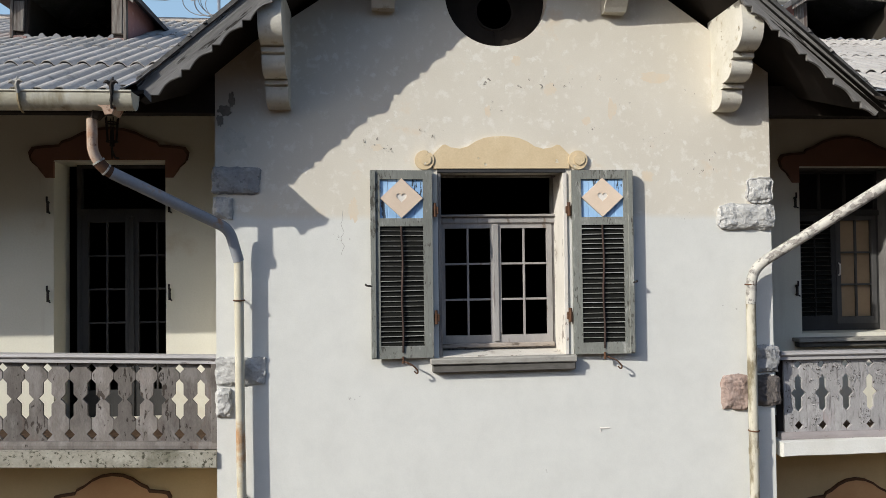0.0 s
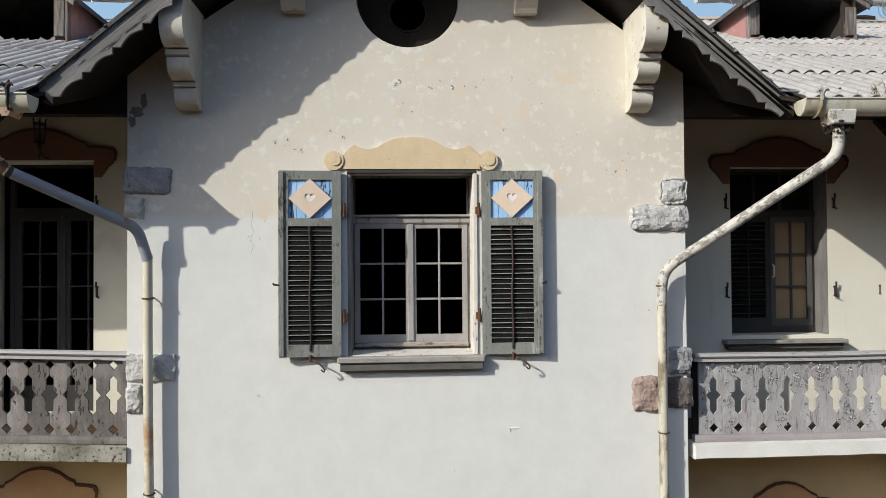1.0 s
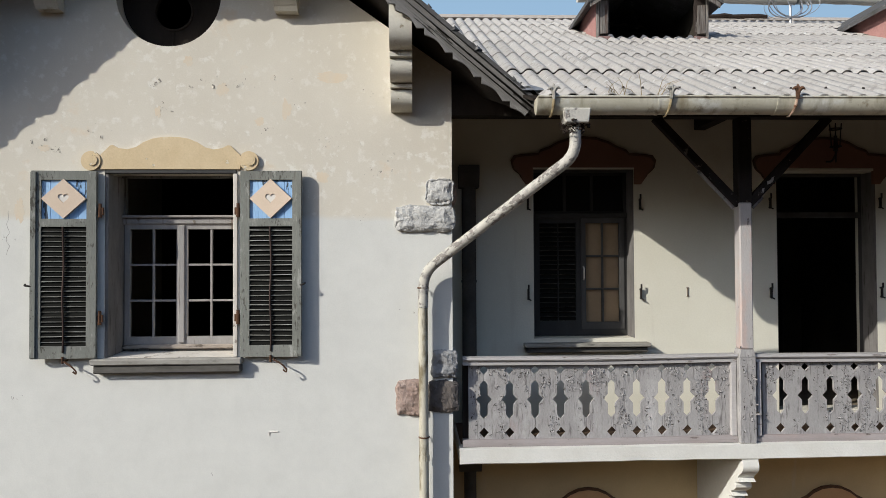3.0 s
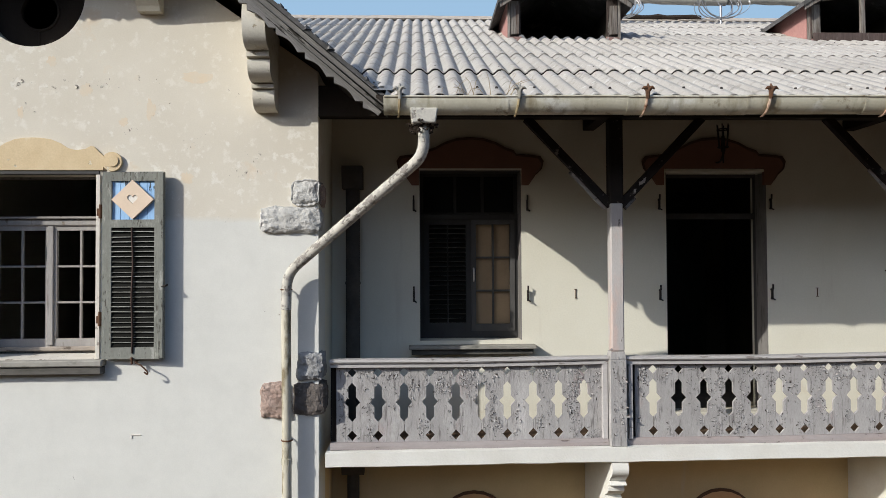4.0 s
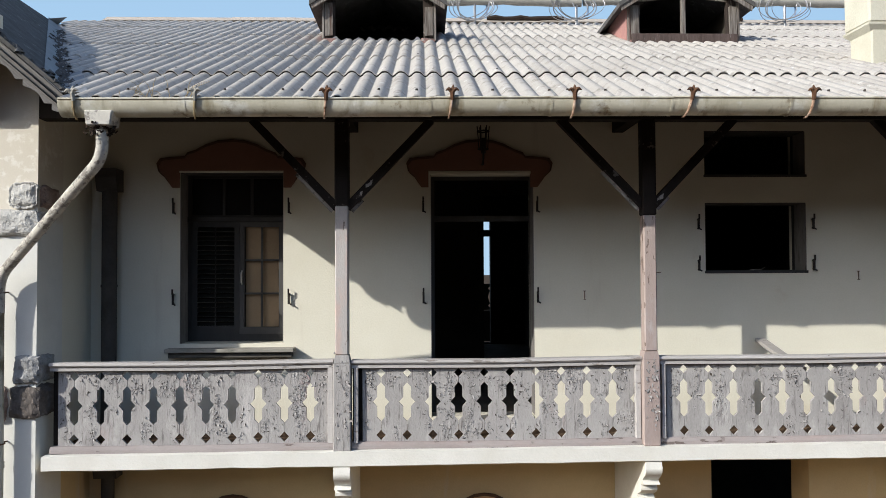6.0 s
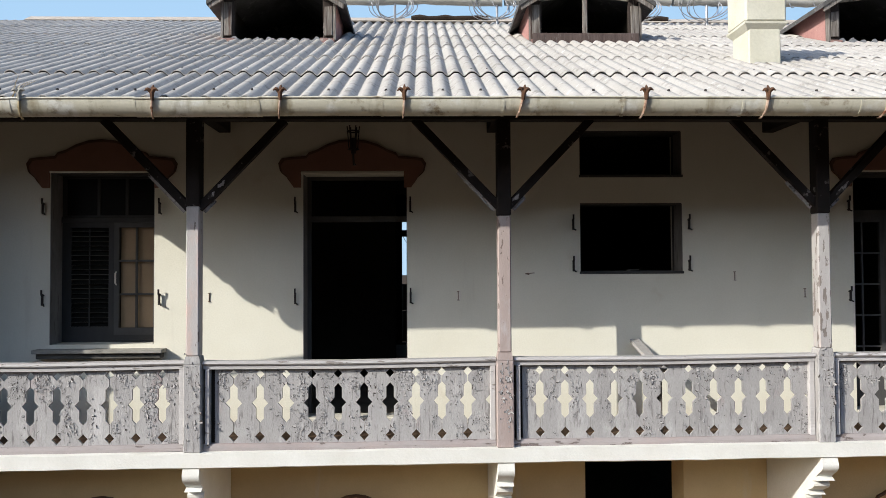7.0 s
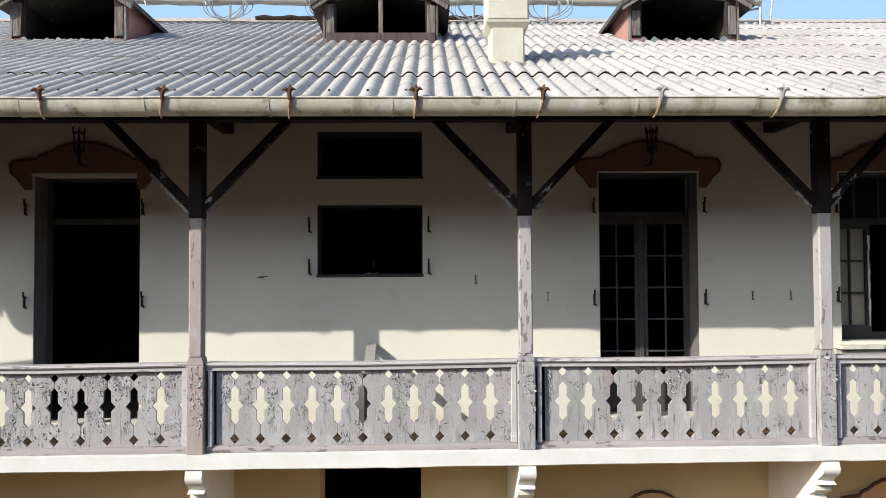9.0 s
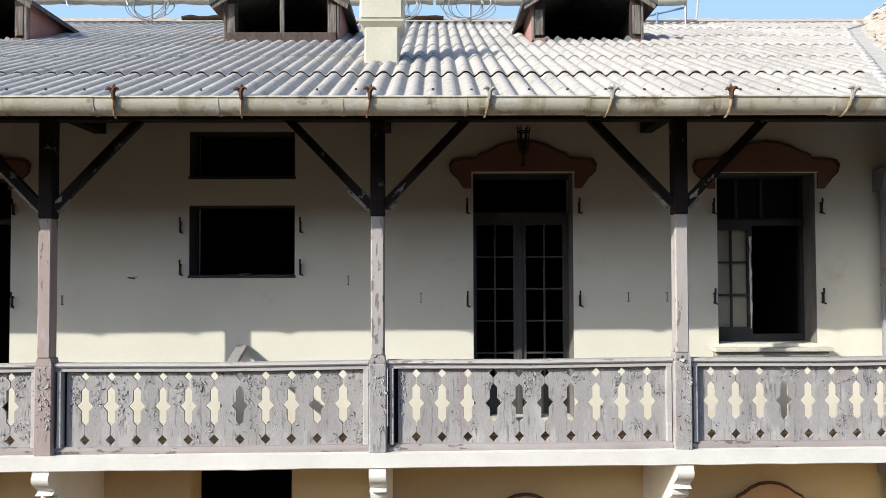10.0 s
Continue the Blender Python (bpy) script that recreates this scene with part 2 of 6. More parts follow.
JOINERY = surface("grey_joinery_paint", (0.39, 0.37, 0.352), (0.30, 0.284, 0.27), 7.0, 0.7, 0.25, 80, 0.12, (1, 1, 0.35), drips=((0.24, 0.21, 0.20), 26.0, 0.60, 0.70),
                  flakes=((0.24, 0.20, 0.17), 12.0, 0.66, 0.68))
DARK_JOINERY = surface("dark_grey_joinery", (0.10, 0.098, 0.095), (0.075, 0.072, 0.07), 5.0, 0.7, 0.25, 80, 0.15, (1, 1, 0.35))
BLIND = surface("tan_paper_blind", (0.40, 0.29, 0.18), (0.33, 0.24, 0.15), 3.0, 0.9, 0.1, 40, 0.1)
BLIND_PALE = surface("yellowed_paper", (0.44, 0.40, 0.31), (0.38, 0.34, 0.26), 3.0, 0.9, 0.1, 40, 0.1)
BLACK_JOINERY = surface("blackened_joinery", (0.042, 0.041, 0.040), (0.030, 0.029, 0.028), 5.0, 0.65, 0.25, 80, 0.15, (1, 1, 0.35))
STONE = surface("rough_white_stone", (0.62, 0.61, 0.58), (0.46, 0.45, 0.43), 8.0, 0.95, 0.8, 30, 0.3,
                spots=((0.25, 0.25, 0.25), 14.0, 0.64, 0.75), bump_dist=0.02)
STONE_GREY = surface("rough_grey_stone", (0.40, 0.40, 0.40), (0.30, 0.30, 0.30), 8.0, 0.95, 0.8, 30, 0.3,
                     spots=((0.16, 0.16, 0.17), 12.0, 0.58, 0.70), bump_dist=0.02)
STONE_RED = surface("rough_reddish_stone", (0.46, 0.36, 0.31), (0.35, 0.25, 0.21), 9.0, 0.95, 0.8, 30, 0.35,
                    spots=((0.20, 0.15, 0.13), 14.0, 0.60, 0.72), bump_dist=0.02)
# Stone colour that holds the downpipe's shadow.
STONE_PIPE_SHADE = surface("rough_pipe_shade_stone", (0.19, 0.165, 0.15), (0.12, 0.105, 0.095), 8.0, 0.95, 0.8, 30, 0.3,
                     spots=((0.26, 0.24, 0.22), 12.0, 0.60, 0.70), bump_dist=0.02)
SILL_STONE = surface("weathered_sill_stone", (0.40, 0.38, 0.34), (0.30, 0.285, 0.25), 6.0, 0.95, 0.5, 40, 0.25,
                     spots=((0.14, 0.14, 0.13), 8.0, 0.58, 0.72), stretch=(0.4, 1, 1))
ZINC = surface("painted_zinc", (0.57, 0.54, 0.44), (0.46, 0.43, 0.33), 2.0, 0.5, 0.12, 40, 0.14,
               spots=((0.20, 0.155, 0.095), 5.0, 0.56, 0.66), spots2=((0.62, 0.61, 0.55), 3.0, 0.55, 0.65), drips=((0.31, 0.27, 0.185), 5.0, 0.52, 0.66))
PIPE = surface("flaking_pipe_paint", (0.58, 0.555, 0.49), (0.50, 0.475, 0.42), 5.0, 0.65, 0.2, 50, 0.15,
               spots=((0.36, 0.34, 0.31), 12.0, 0.50, 0.62), flakes=((0.27, 0.245, 0.22), 20.0, 0.87, 0.90, 0.6, 4.0))
PIPE_YELLOW = surface("rust_streaked_cream_pipe", (0.60, 0.56, 0.44), (0.53, 0.48, 0.36), 4.0, 0.65, 0.15, 50, 0.12,
                      spots=((0.42, 0.25, 0.13), 2.2, 0.57, 0.68), drips=((0.66, 0.63, 0.55), 6.0, 0.55, 0.65))
# Dark blotches are grime, strengthened to hold the pipe's shaded side too.
PIPE_DIRTY = surface("grimy_shaded_cream_pipe", (0.58, 0.545, 0.45), (0.50, 0.46, 0.36), 5.0, 0.7, 0.2, 50, 0.15, (1, 1, 0.35),
                     spots=((0.22, 0.185, 0.12), 5.0, 0.50, 0.60), drips=((0.12, 0.10, 0.07), 9.0, 0.57, 0.66))
PIPE_BLUE = surface("blue_grey_pipe", (0.25, 0.27, 0.31), (0.31, 0.32, 0.34), 5.0, 0.6, 0.2, 50, 0.15,
                    spots=((0.30, 0.17, 0.10), 5.0, 0.58, 0.70))
RUST = surface("rusted_iron", (0.16, 0.08, 0.045), (0.085, 0.05, 0.035), 14.0, 0.9, 0.5, 90, 0.3)
RUST_PALE = surface("flaking_rusted_sheet", (0.40, 0.24, 0.16), (0.50, 0.40, 0.32), 12.0, 0.9, 0.4, 90, 0.2,
                    spots=((0.16, 0.07, 0.04), 9.0, 0.56, 0.64))
IRON = surface("black_iron", (0.03, 0.028, 0.026), (0.05, 0.04, 0.035), 20.0, 0.7, 0.3, 90, 0.2)
DIRT = surface("black_debris", (0.035, 0.025, 0.02), (0.06, 0.045, 0.035), 30.0, 1.0, 0.8, 90, 0.4)
SHEET = surface("grey_fibre_cement", (0.475, 0.446, 0.408), (0.405, 0.377, 0.34), 1.2, 0.85, 0.5, 34, 0.22,
                spots=((0.24, 0.225, 0.20), 7.0, 0.54, 0.70), spots2=((0.55, 0.535, 0.505), 9.0, 0.60, 0.66), rand=0.08)
MOSSY = surface("mossy_dark_sheet", (0.13, 0.125, 0.125), (0.08, 0.078, 0.07), 4.0, 0.95, 0.6, 30, 0.35,
                spots=((0.24, 0.23, 0.22), 6.0, 0.58, 0.70))
RUBBLE = surface("pinkish_mortar", (0.54, 0.475, 0.405), (0.44, 0.38, 0.32), 5.0, 0.95, 0.8, 20, 0.3,
                 spots=((0.60, 0.52, 0.43), 6.0, 0.58, 0.68))
LEAD = surface("dull_flashing", (0.22, 0.225, 0.235), (0.16, 0.165, 0.17), 4.0, 0.6, 0.2, 30, 0.2)
CHIMNEY = surface("chimney_render", (0.62, 0.595, 0.49), (0.55, 0.525, 0.42), 3.0, 0.95, 0.4, 35, 0.15,
                  spots=((0.42, 0.30, 0.22), 5.0, 0.68, 0.80))
PINK_WORN = surface("worn_pink_foot", (0.36, 0.21, 0.19), (0.20, 0.14, 0.125), 14.0, 0.95, 0.6, 35, 0.35,
                    spots=((0.42, 0.38, 0.35), 16.0, 0.55, 0.64))
DORMER_DARK = surface("blackened_dormer_wood", (0.075, 0.058, 0.05), (0.035, 0.028, 0.025), 8.0, 0.9, 0.6, 50, 0.4, (3, 3, 0.4),
                      spots=((0.22, 0.20, 0.18), 8.0, 0.60, 0.68))
PINK = surface("faded_pink_render", (0.46, 0.25, 0.22), (0.40, 0.21, 0.19), 4.0, 0.95, 0.4, 35, 0.2,
               spots=((0.55, 0.40, 0.35), 6.0, 0.60, 0.74))
WIRE = surface("galvanised_wire", (0.40, 0.40, 0.41), (0.30, 0.30, 0.31), 8.0, 0.45, 0.1, 50, 0.1, metal=0.6)
TARP = surface("grey_wrapped_tube", (0.52, 0.50, 0.46), (0.40, 0.39, 0.36), 3.0, 0.8, 0.3, 30, 0.15)
BLUE_STEEL = surface("blue_painted_steel", (0.16, 0.24, 0.40), (0.20, 0.28, 0.42), 5.0, 0.6, 0.1, 50, 0.1)
SCAR = surface("broken_plaster", (0.34, 0.31, 0.27), (0.22, 0.20, 0.17), 7.0, 0.95, 0.8, 30, 0.3)
STRAW = surface("dry_stems", (0.36, 0.29, 0.17), (0.26, 0.20, 0.12), 20.0, 0.9, 0.1, 60, 0.1)

# Opaque pane; the dark room behind is put into its near-black colour.
GLASS = bpy.data.materials.new("opaque_dark_glass")
GLASS.use_nodes = True
GLASS.node_tree.nodes["Principled BSDF"].inputs["Transmission Weight"].default_value = 0.0
GLASS.node_tree.nodes["Principled BSDF"].inputs["Roughness"].default_value = 0.35
GLASS.node_tree.nodes["Principled BSDF"].inputs["Specular IOR Level"].default_value = 0.06
GLASS.node_tree.nodes["Principled BSDF"].inputs["Base Color"].default_value = (0.012, 0.012, 0.012, 1)


# ---- mesh helpers ----
def mesh_of(name, bm, material, smooth=False):
    bmesh.ops.recalc_face_normals(bm, faces=bm.faces)
    me = bpy.data.meshes.new(name)
    bm.to_mesh(me)
    bm.free()
    me.materials.append(material)
    if smooth:
        me.polygons.foreach_set("use_smooth", [True] * len(me.polygons))
        me.set_sharp_from_angle(angle=radians(40))
    return me


def part(name, bm, material, parent=None, label="", smooth=False):
    ob = new(name, mesh_of(name, bm, material, smooth))
    ob.parent = parent
    if label:
        tagged(ob, label)
    return ob


def piece(name, me, parent, m):
    ob = new(name, me)
    ob.parent = parent
    ob.matrix_basis = m
    return ob


def base(name, x, y, z, label, category, group="", kind=""):
    ob = new(name)
    ob.empty_display_size = 0.1
    ob.location = (x, y, z)
    return tagged(ob, label, category, group, kind)


def add_box(bm, x0, x1, y0, y1, z0, z1, bevel=0.0, wobble=0.0):
    r = bmesh.ops.create_cube(bm, size=1.0)
    vs = r["verts"]
    for v in vs:
        v.co = Vector(((x0 + x1) / 2 + v.co.x * (x1 - x0), (y0 + y1) / 2 + v.co.y * (y1 - y0), (z0 + z1) / 2 + v.co.z * (z1 - z0)))
        if wobble:
            v.co += Vector([random.uniform(-wobble, wobble) for _ in range(3)])
    if bevel:
        es = list({e for v in vs for e in v.link_edges})
        bmesh.ops.bevel(bm, geom=es, offset=bevel, segments=1, affect="EDGES", profile=0.6)
    return bm


def box(x0, x1, y0, y1, z0, z1, bevel=0.0, wobble=0.0):
    return add_box(bmesh.new(), x0, x1, y0, y1, z0, z1, bevel, wobble)


def add_plate(bm, outer, holes, y0, y1):
    """A plate in the xz plane with holes, from y0 to y1."""
    edges, fill = [], bmesh.new()
    for ring in (outer, *holes):
        vs = [fill.verts.new((x, y0, z)) for x, z in ring]
        edges += [fill.edges.new((vs[i], vs[(i + 1) % len(vs)])) for i in range(len(vs))]
    bmesh.ops.triangle_fill(fill, use_beauty=True, use_dissolve=False, edges=edges)
    ext = bmesh.ops.extrude_face_region(fill, geom=list(fill.faces))
    for v in ext["geom"]:
        if isinstance(v, bmesh.types.BMVert):
            v.co.y = y1
    bmesh.ops.recalc_face_normals(fill, faces=fill.faces)
    me = bpy.data.meshes.new("tmp")
    fill.to_mesh(me)
    fill.free()
    bm.from_mesh(me)
    bpy.data.meshes.remove(me)
    return bm


def plate(outer, holes=(), y0=0.0, y1=0.1):
    return add_plate(bmesh.new(), outer, holes, y0, y1)


def rect(x0, x1, z0, z1):
    return [(x0, z0), (x1, z0), (x1, z1), (x0, z1)]


def disc(cx, cz, r, n=40):
    return [(cx + r * math.cos(2 * math.pi * i / n), cz + r * math.sin(2 * math.pi * i / n)) for i in range(n)]


def prism_x(profile, x0, x1):
    """A solid with the (y, z) profile, from x0 to x1."""
    bm = bmesh.new()
    a = [bm.verts.new((x0, y, z)) for y, z in profile]
    b = [bm.verts.new((x1, y, z)) for y, z in profile]
    bm.faces.new(a)
    bm.faces.new(b)
    for i in range(len(a)):
        j = (i + 1) % len(a)
        bm.faces.new((a[i], a[j], b[j], b[i]))
    bmesh.ops.recalc_face_normals(bm, faces=bm.faces)
    return bm


def add_tube(bm, points, r, n=10, closed_ends=True):
    pts = [Vector(p) for p in points]
    radii = r if isinstance(r, (list, tuple)) else [r] * len(pts)
    rings, side = [], None
    for i, p in enumerate(pts):
        d = (pts[min(i + 1, len(pts) - 1)] - pts[max(i - 1, 0)]).normalized()
        if side is None:
            side = d.orthogonal().normalized()
        else:
            side = (side - d * side.dot(d)).normalized()
        up = d.cross(side)
        rings.append([bm.verts.new(p + (side * math.cos(2 * math.pi * k / n) + up * math.sin(2 * math.pi * k / n)) * radii[i]) for k in range(n)])
    for a, b in zip(rings, rings[1:]):
        for k in range(n):
            bm.faces.new((a[k], a[(k + 1) % n], b[(k + 1) % n], b[k]))
    if closed_ends:
        bm.faces.new(rings[0])
        bm.faces.new(rings[-1])
    return bm


def tube(points, r, n=10):
    return add_tube(bmesh.new(), points, r, n)


def bend(points, radius, steps=5):
    """Rounds the corners of a line of points."""
    pts = [Vector(p) for p in points]
    out = [pts[0]]
    for a, b, c in zip(pts, pts[1:], pts[2:]):
        d = min(radius, (a - b).length * 0.45, (c - b).length * 0.45)
        p, q = b + (a - b).normalized() * d, b + (c - b).normalized() * d
        for i in range(steps + 1):
            t = i / steps
            out.append(p * (1 - t) ** 2 + b * 2 * t * (1 - t) + q * t * t)
    out.append(pts[-1])
    return out


def beam(a, b, width, depth, bevel=0.004):
    """A squared timber from a to b."""
    a, b = Vector(a), Vector(b)
    bm = box(-width / 2, width / 2, -depth / 2, depth / 2, 0, (b - a).length, bevel)
    bm.transform(Matrix.Translation(a) @ (b - a).to_track_quat("Z", "Y").to_matrix().to_4x4())
    return bm


# ---- ground ----
GROUND_Z = -3.4
bm = bmesh.new()
bmesh.ops.create_grid(bm, x_segments=60, y_segments=60, size=600)
for v in bm.verts:
    v.co.z = GROUND_Z + 0.03 * noise.noise(v.co * 0.05)
tagged(part("ground", bm, GROUND), "dark dry grass round the old house", "ground", kind="structure")
# Two unseen strips added: the pale one bounces sunlight, the dark one limits it.
DARK_BOUNCE = surface("dark_bounce_ground", (0.17, 0.135, 0.09), (0.13, 0.10, 0.07), 0.8, 1.0, 0.5, 25, 0.25)
tagged(part("pavement_east", box(6.5, 30, -1.5, 1.19, GROUND_Z - 0.2, GROUND_Z + 0.06), PALE_BOUNCE), "unseen pale strip added to bounce sunlight up the house foot", "pavement", kind="structure")
tagged(part("pavement_west", box(-14, 6.5, -1.5, 1.19, GROUND_Z - 0.2, GROUND_Z + 0.05), DARK_BOUNCE), "unseen dark strip added to limit bounced light at the house foot", "pavement", kind="structure")

# unseen rise added on the far side of the yard to block the low sky
HILL = surface("dark_wood", (0.036, 0.025, 0.014), (0.045, 0.031, 0.017), 0.08, 1.0, 0.6, 1.5, 0.3)
bm = bmesh.new()
bmesh.ops.create_grid(bm, x_segments=120, y_segments=24, size=1)
for v in bm.verts:
    x, u = v.co.x * 420, (v.co.y + 1) / 2
    y = -48 - 160 * u - 0.0008 * x * x * 0.3
    h = 25 * min(1, u * 7) + 21 * u + 4.5 * noise.noise(Vector((x * 0.09, u * 9, 0))) * min(1, u * 6) + 2 * noise.noise(Vector((x * 0.3, u * 30, 3))) * min(1, u * 6)
    v.co = Vector((x, y, GROUND_Z - 0.5 + h))
tagged(part("backdrop_hill", bm, HILL), "unseen dark rise added across the yard to block low sky", "hill", kind="structure")

# pale hazy sky far behind the house
BACK = bpy.data.materials.new("hazy_sky")
BACK.use_nodes = True
bn, bl = BACK.node_tree.nodes, BACK.node_tree.links
bn.remove(bn["Principled BSDF"])
glow = bn.new("ShaderNodeEmission")
ramp = bn.new("ShaderNodeMapRange")
sep = bn.new("ShaderNodeSeparateXYZ")
geo = bn.new("ShaderNodeNewGeometry")
tint = bn.new("ShaderNodeMix")
tint.data_type = "RGBA"
tint.inputs["A"].default_value, tint.inputs["B"].default_value = (0.30, 0.44, 0.575, 1), (0.215, 0.36, 0.545, 1)
ramp.inputs["From Min"].default_value, ramp.inputs["From Max"].default_value = 150, 900
bl.new(geo.outputs["Position"], sep.inputs[0])
bl.new(sep.outputs["Z"], ramp.inputs["Value"])
bl.new(ramp.outputs["Result"], tint.inputs["Factor"])
bl.new(tint.outputs["Result"], glow.inputs["Color"])
bl.new(glow.outputs[0], bn["Material Output"].inputs["Surface"])
tagged(part("backdrop", box(-2500, 2500, 1500, 1510, -50, 1400), BACK), "pale blue hazy sky behind the roofs", "sky", kind="structure")

# ---- large structure ----
G = 2.86              # half width of the gabled bay
W = 1.20              # face of the recessed wall behind the balconies
RAKE = 0.85           # slope of the gable roofs
GABLE_EAVE = {-1: (3.36, 3.965), 1: (3.60, 3.84)}   # end of the rake on either side
MAIN = 0.43           # slope of the main roof
EAVE_Y, EAVE_Z = -0.92, 3.89
RIDGE_Y = 7.05
WEST_RIDGE = 5.05     # the west wing is narrower


APEX_X = 0.046        # the rakes meet here, above the clipped end of the roof
CLIP_Z = 5.72         # height at which a small hip cuts the gable


def rake_z(x, drop=0.0):
    ex, ez = GABLE_EAVE[1 if x >= APEX_X else -1]
    return ez + RAKE * (ex - abs(x)) - drop


def main_z(y):
    return EAVE_Z + MAIN * (y - EAVE_Y)


def oculus_ring(r):
    return disc(-0.03, 5.105, r, 48)


bm = plate([(-G, GROUND_Z), (G, GROUND_Z), (G, rake_z(G, 0.14)), (APEX_X + 0.9, CLIP_Z - 0.05), (APEX_X - 0.9, CLIP_Z - 0.05), (-G, rake_z(G, 0.14))],
           [rect(-0.66, 0.66, 1.40, 3.30), oculus_ring(0.53)], 0.0, 0.52)
tagged(part("wall_gable", bm, GABLE), "cream gable wall with flaking plaster and whiter lower coat", "wall", kind="structure")
for s, side in ((-1, "west"), (1, "east")):
    bm = box(min(s * G, s * (G - 0.35)), max(s * G, s * (G - 0.35)), 0.52, 7.0, GROUND_Z, 4.36)
    tagged(part("wall_gable_" + side, bm, WING), "cream plastered side wall of the gabled bay", "wall", kind="structure")
X2 = 18.62            # second gabled bay
FAR_X = 21.21         # middle of its roof
bm = plate([(X2, GROUND_Z), (X2 + 5.7, GROUND_Z), (X2 + 5.7, 4.3), (FAR_X, 6.4), (X2, 4.3)], (), 0.0, 0.35)
tagged(part("wall_gable_far", bm, GABLE), "cream plastered wall of the second gabled bay", "wall", kind="structure")
tagged(part("wall_return_far", box(X2, X2 + 0.35, 0.35, 7.0, GROUND_Z, 4.0), WING), "cream side wall of the second gabled bay", "wall", kind="structure")

RIGHT_OPENINGS = [rect(3.90, 5.12, 1.44, 3.48), rect(6.88, 8.12, 0.47, 3.46), rect(10.21, 11.46, 3.43, 3.98),
                  rect(10.21, 11.46, 2.26, 3.10), rect(13.57, 14.76, 0.47, 3.48), rect(16.48, 17.66, 1.44, 3.48),
                  rect(10.24, 11.43, -2.2, 0.00)]
bm = plate([(G, GROUND_Z), (X2, GROUND_Z), (X2, 4.72), (G, 4.72)], RIGHT_OPENINGS, W, W + 0.42)
tagged(part("wall_wing_east", bm, WING), "pale yellow plaster wall behind the balcony", "wall", kind="structure")
bm = plate([(-9.5, GROUND_Z), (-G, GROUND_Z), (-G, 4.72), (-9.5, 4.72)], [rect(-4.92, -3.69, 0.5, 3.56)], W, W + 0.42)
tagged(part("wall_wing_west", bm, WING), "pale yellow plaster wall behind the balcony", "wall", kind="structure")
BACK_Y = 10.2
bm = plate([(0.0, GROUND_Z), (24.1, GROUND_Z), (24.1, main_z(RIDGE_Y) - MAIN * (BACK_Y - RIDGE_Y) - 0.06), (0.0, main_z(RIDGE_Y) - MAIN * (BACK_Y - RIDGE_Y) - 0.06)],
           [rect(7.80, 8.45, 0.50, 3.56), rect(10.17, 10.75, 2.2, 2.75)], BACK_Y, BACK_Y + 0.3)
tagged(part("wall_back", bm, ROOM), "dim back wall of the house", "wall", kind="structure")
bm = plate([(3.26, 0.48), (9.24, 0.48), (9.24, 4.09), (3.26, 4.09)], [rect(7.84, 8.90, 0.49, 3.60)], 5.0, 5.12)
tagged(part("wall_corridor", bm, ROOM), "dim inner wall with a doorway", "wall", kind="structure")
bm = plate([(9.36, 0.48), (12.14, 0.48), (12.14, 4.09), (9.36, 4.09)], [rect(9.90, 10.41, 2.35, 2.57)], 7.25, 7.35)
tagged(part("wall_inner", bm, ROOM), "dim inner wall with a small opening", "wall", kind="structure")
bm = bmesh.new()
for x0, x1, yr in ((-9.8, 0.0, WEST_RIDGE), (0.0, 24.3, RIDGE_Y)):
    ye, zr = BACK_Y + 0.8 if x0 >= 0 else 9.8, main_z(yr) - 0.02
    for dz in (0.0, -0.08):
        bm.faces.new([bm.verts.new(p) for p in ((x0, yr, zr + dz), (x1, yr, zr + dz), (x1, ye, zr - MAIN * (ye - yr) + dz), (x0, ye, zr - MAIN * (ye - yr) + dz))])
tagged(part("roof_back", bm, SHEET), "grey back slope of the roof", "roof", kind="structure")
tagged(part("wall_back_west", add_box(box(-9.5, 0.0, 9.0, 9.3, GROUND_Z, 4.9), -0.12, -0.002, 9.301, BACK_Y + 0.3, GROUND_Z, 4.9), ROOM), "dim back wall of the west wing", "wall", kind="structure")
back_door = tagged(new("door_back"), "open back doorway with a transom and balcony rail", "door", kind="structure")
part("transom", box(7.80, 8.45, BACK_Y + 0.05, BACK_Y + 0.12, 3.10, 3.26), ROOM, back_door)
part("hanging_wire", tube([(7.82 + 0.40 * i / 10, BACK_Y + 0.4, 3.12 - 0.24 * math.sin(math.pi * i / 10)) for i in range(11)], 0.006, 5), ROOM, back_door)
part("rail_panel", plate(rect(7.5, 8.8, 1.25, 1.92), [[(x, z - h), (x + 0.035, z), (x, z + h), (x - 0.035, z)] for x in (7.74, 7.93, 8.12, 8.31, 8.5) for z, h in ((1.36, 0.04), (1.58, 0.14), (1.80, 0.04))], BACK_Y + 0.9, BACK_Y + 0.93), ROOM, back_door)
part("rail_base", box(7.5, 8.8, BACK_Y + 0.88, BACK_Y + 0.96, 0.45, 1.24), ROOM, back_door)
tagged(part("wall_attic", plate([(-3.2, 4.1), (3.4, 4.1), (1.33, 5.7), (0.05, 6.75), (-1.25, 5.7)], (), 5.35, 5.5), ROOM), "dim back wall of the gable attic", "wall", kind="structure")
# Partitions added in the dark plaster to hide the bright wall backs.
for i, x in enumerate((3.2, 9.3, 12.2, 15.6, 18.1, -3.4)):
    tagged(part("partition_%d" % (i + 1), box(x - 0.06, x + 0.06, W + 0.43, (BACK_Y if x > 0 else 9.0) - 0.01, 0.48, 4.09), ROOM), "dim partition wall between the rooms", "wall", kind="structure")
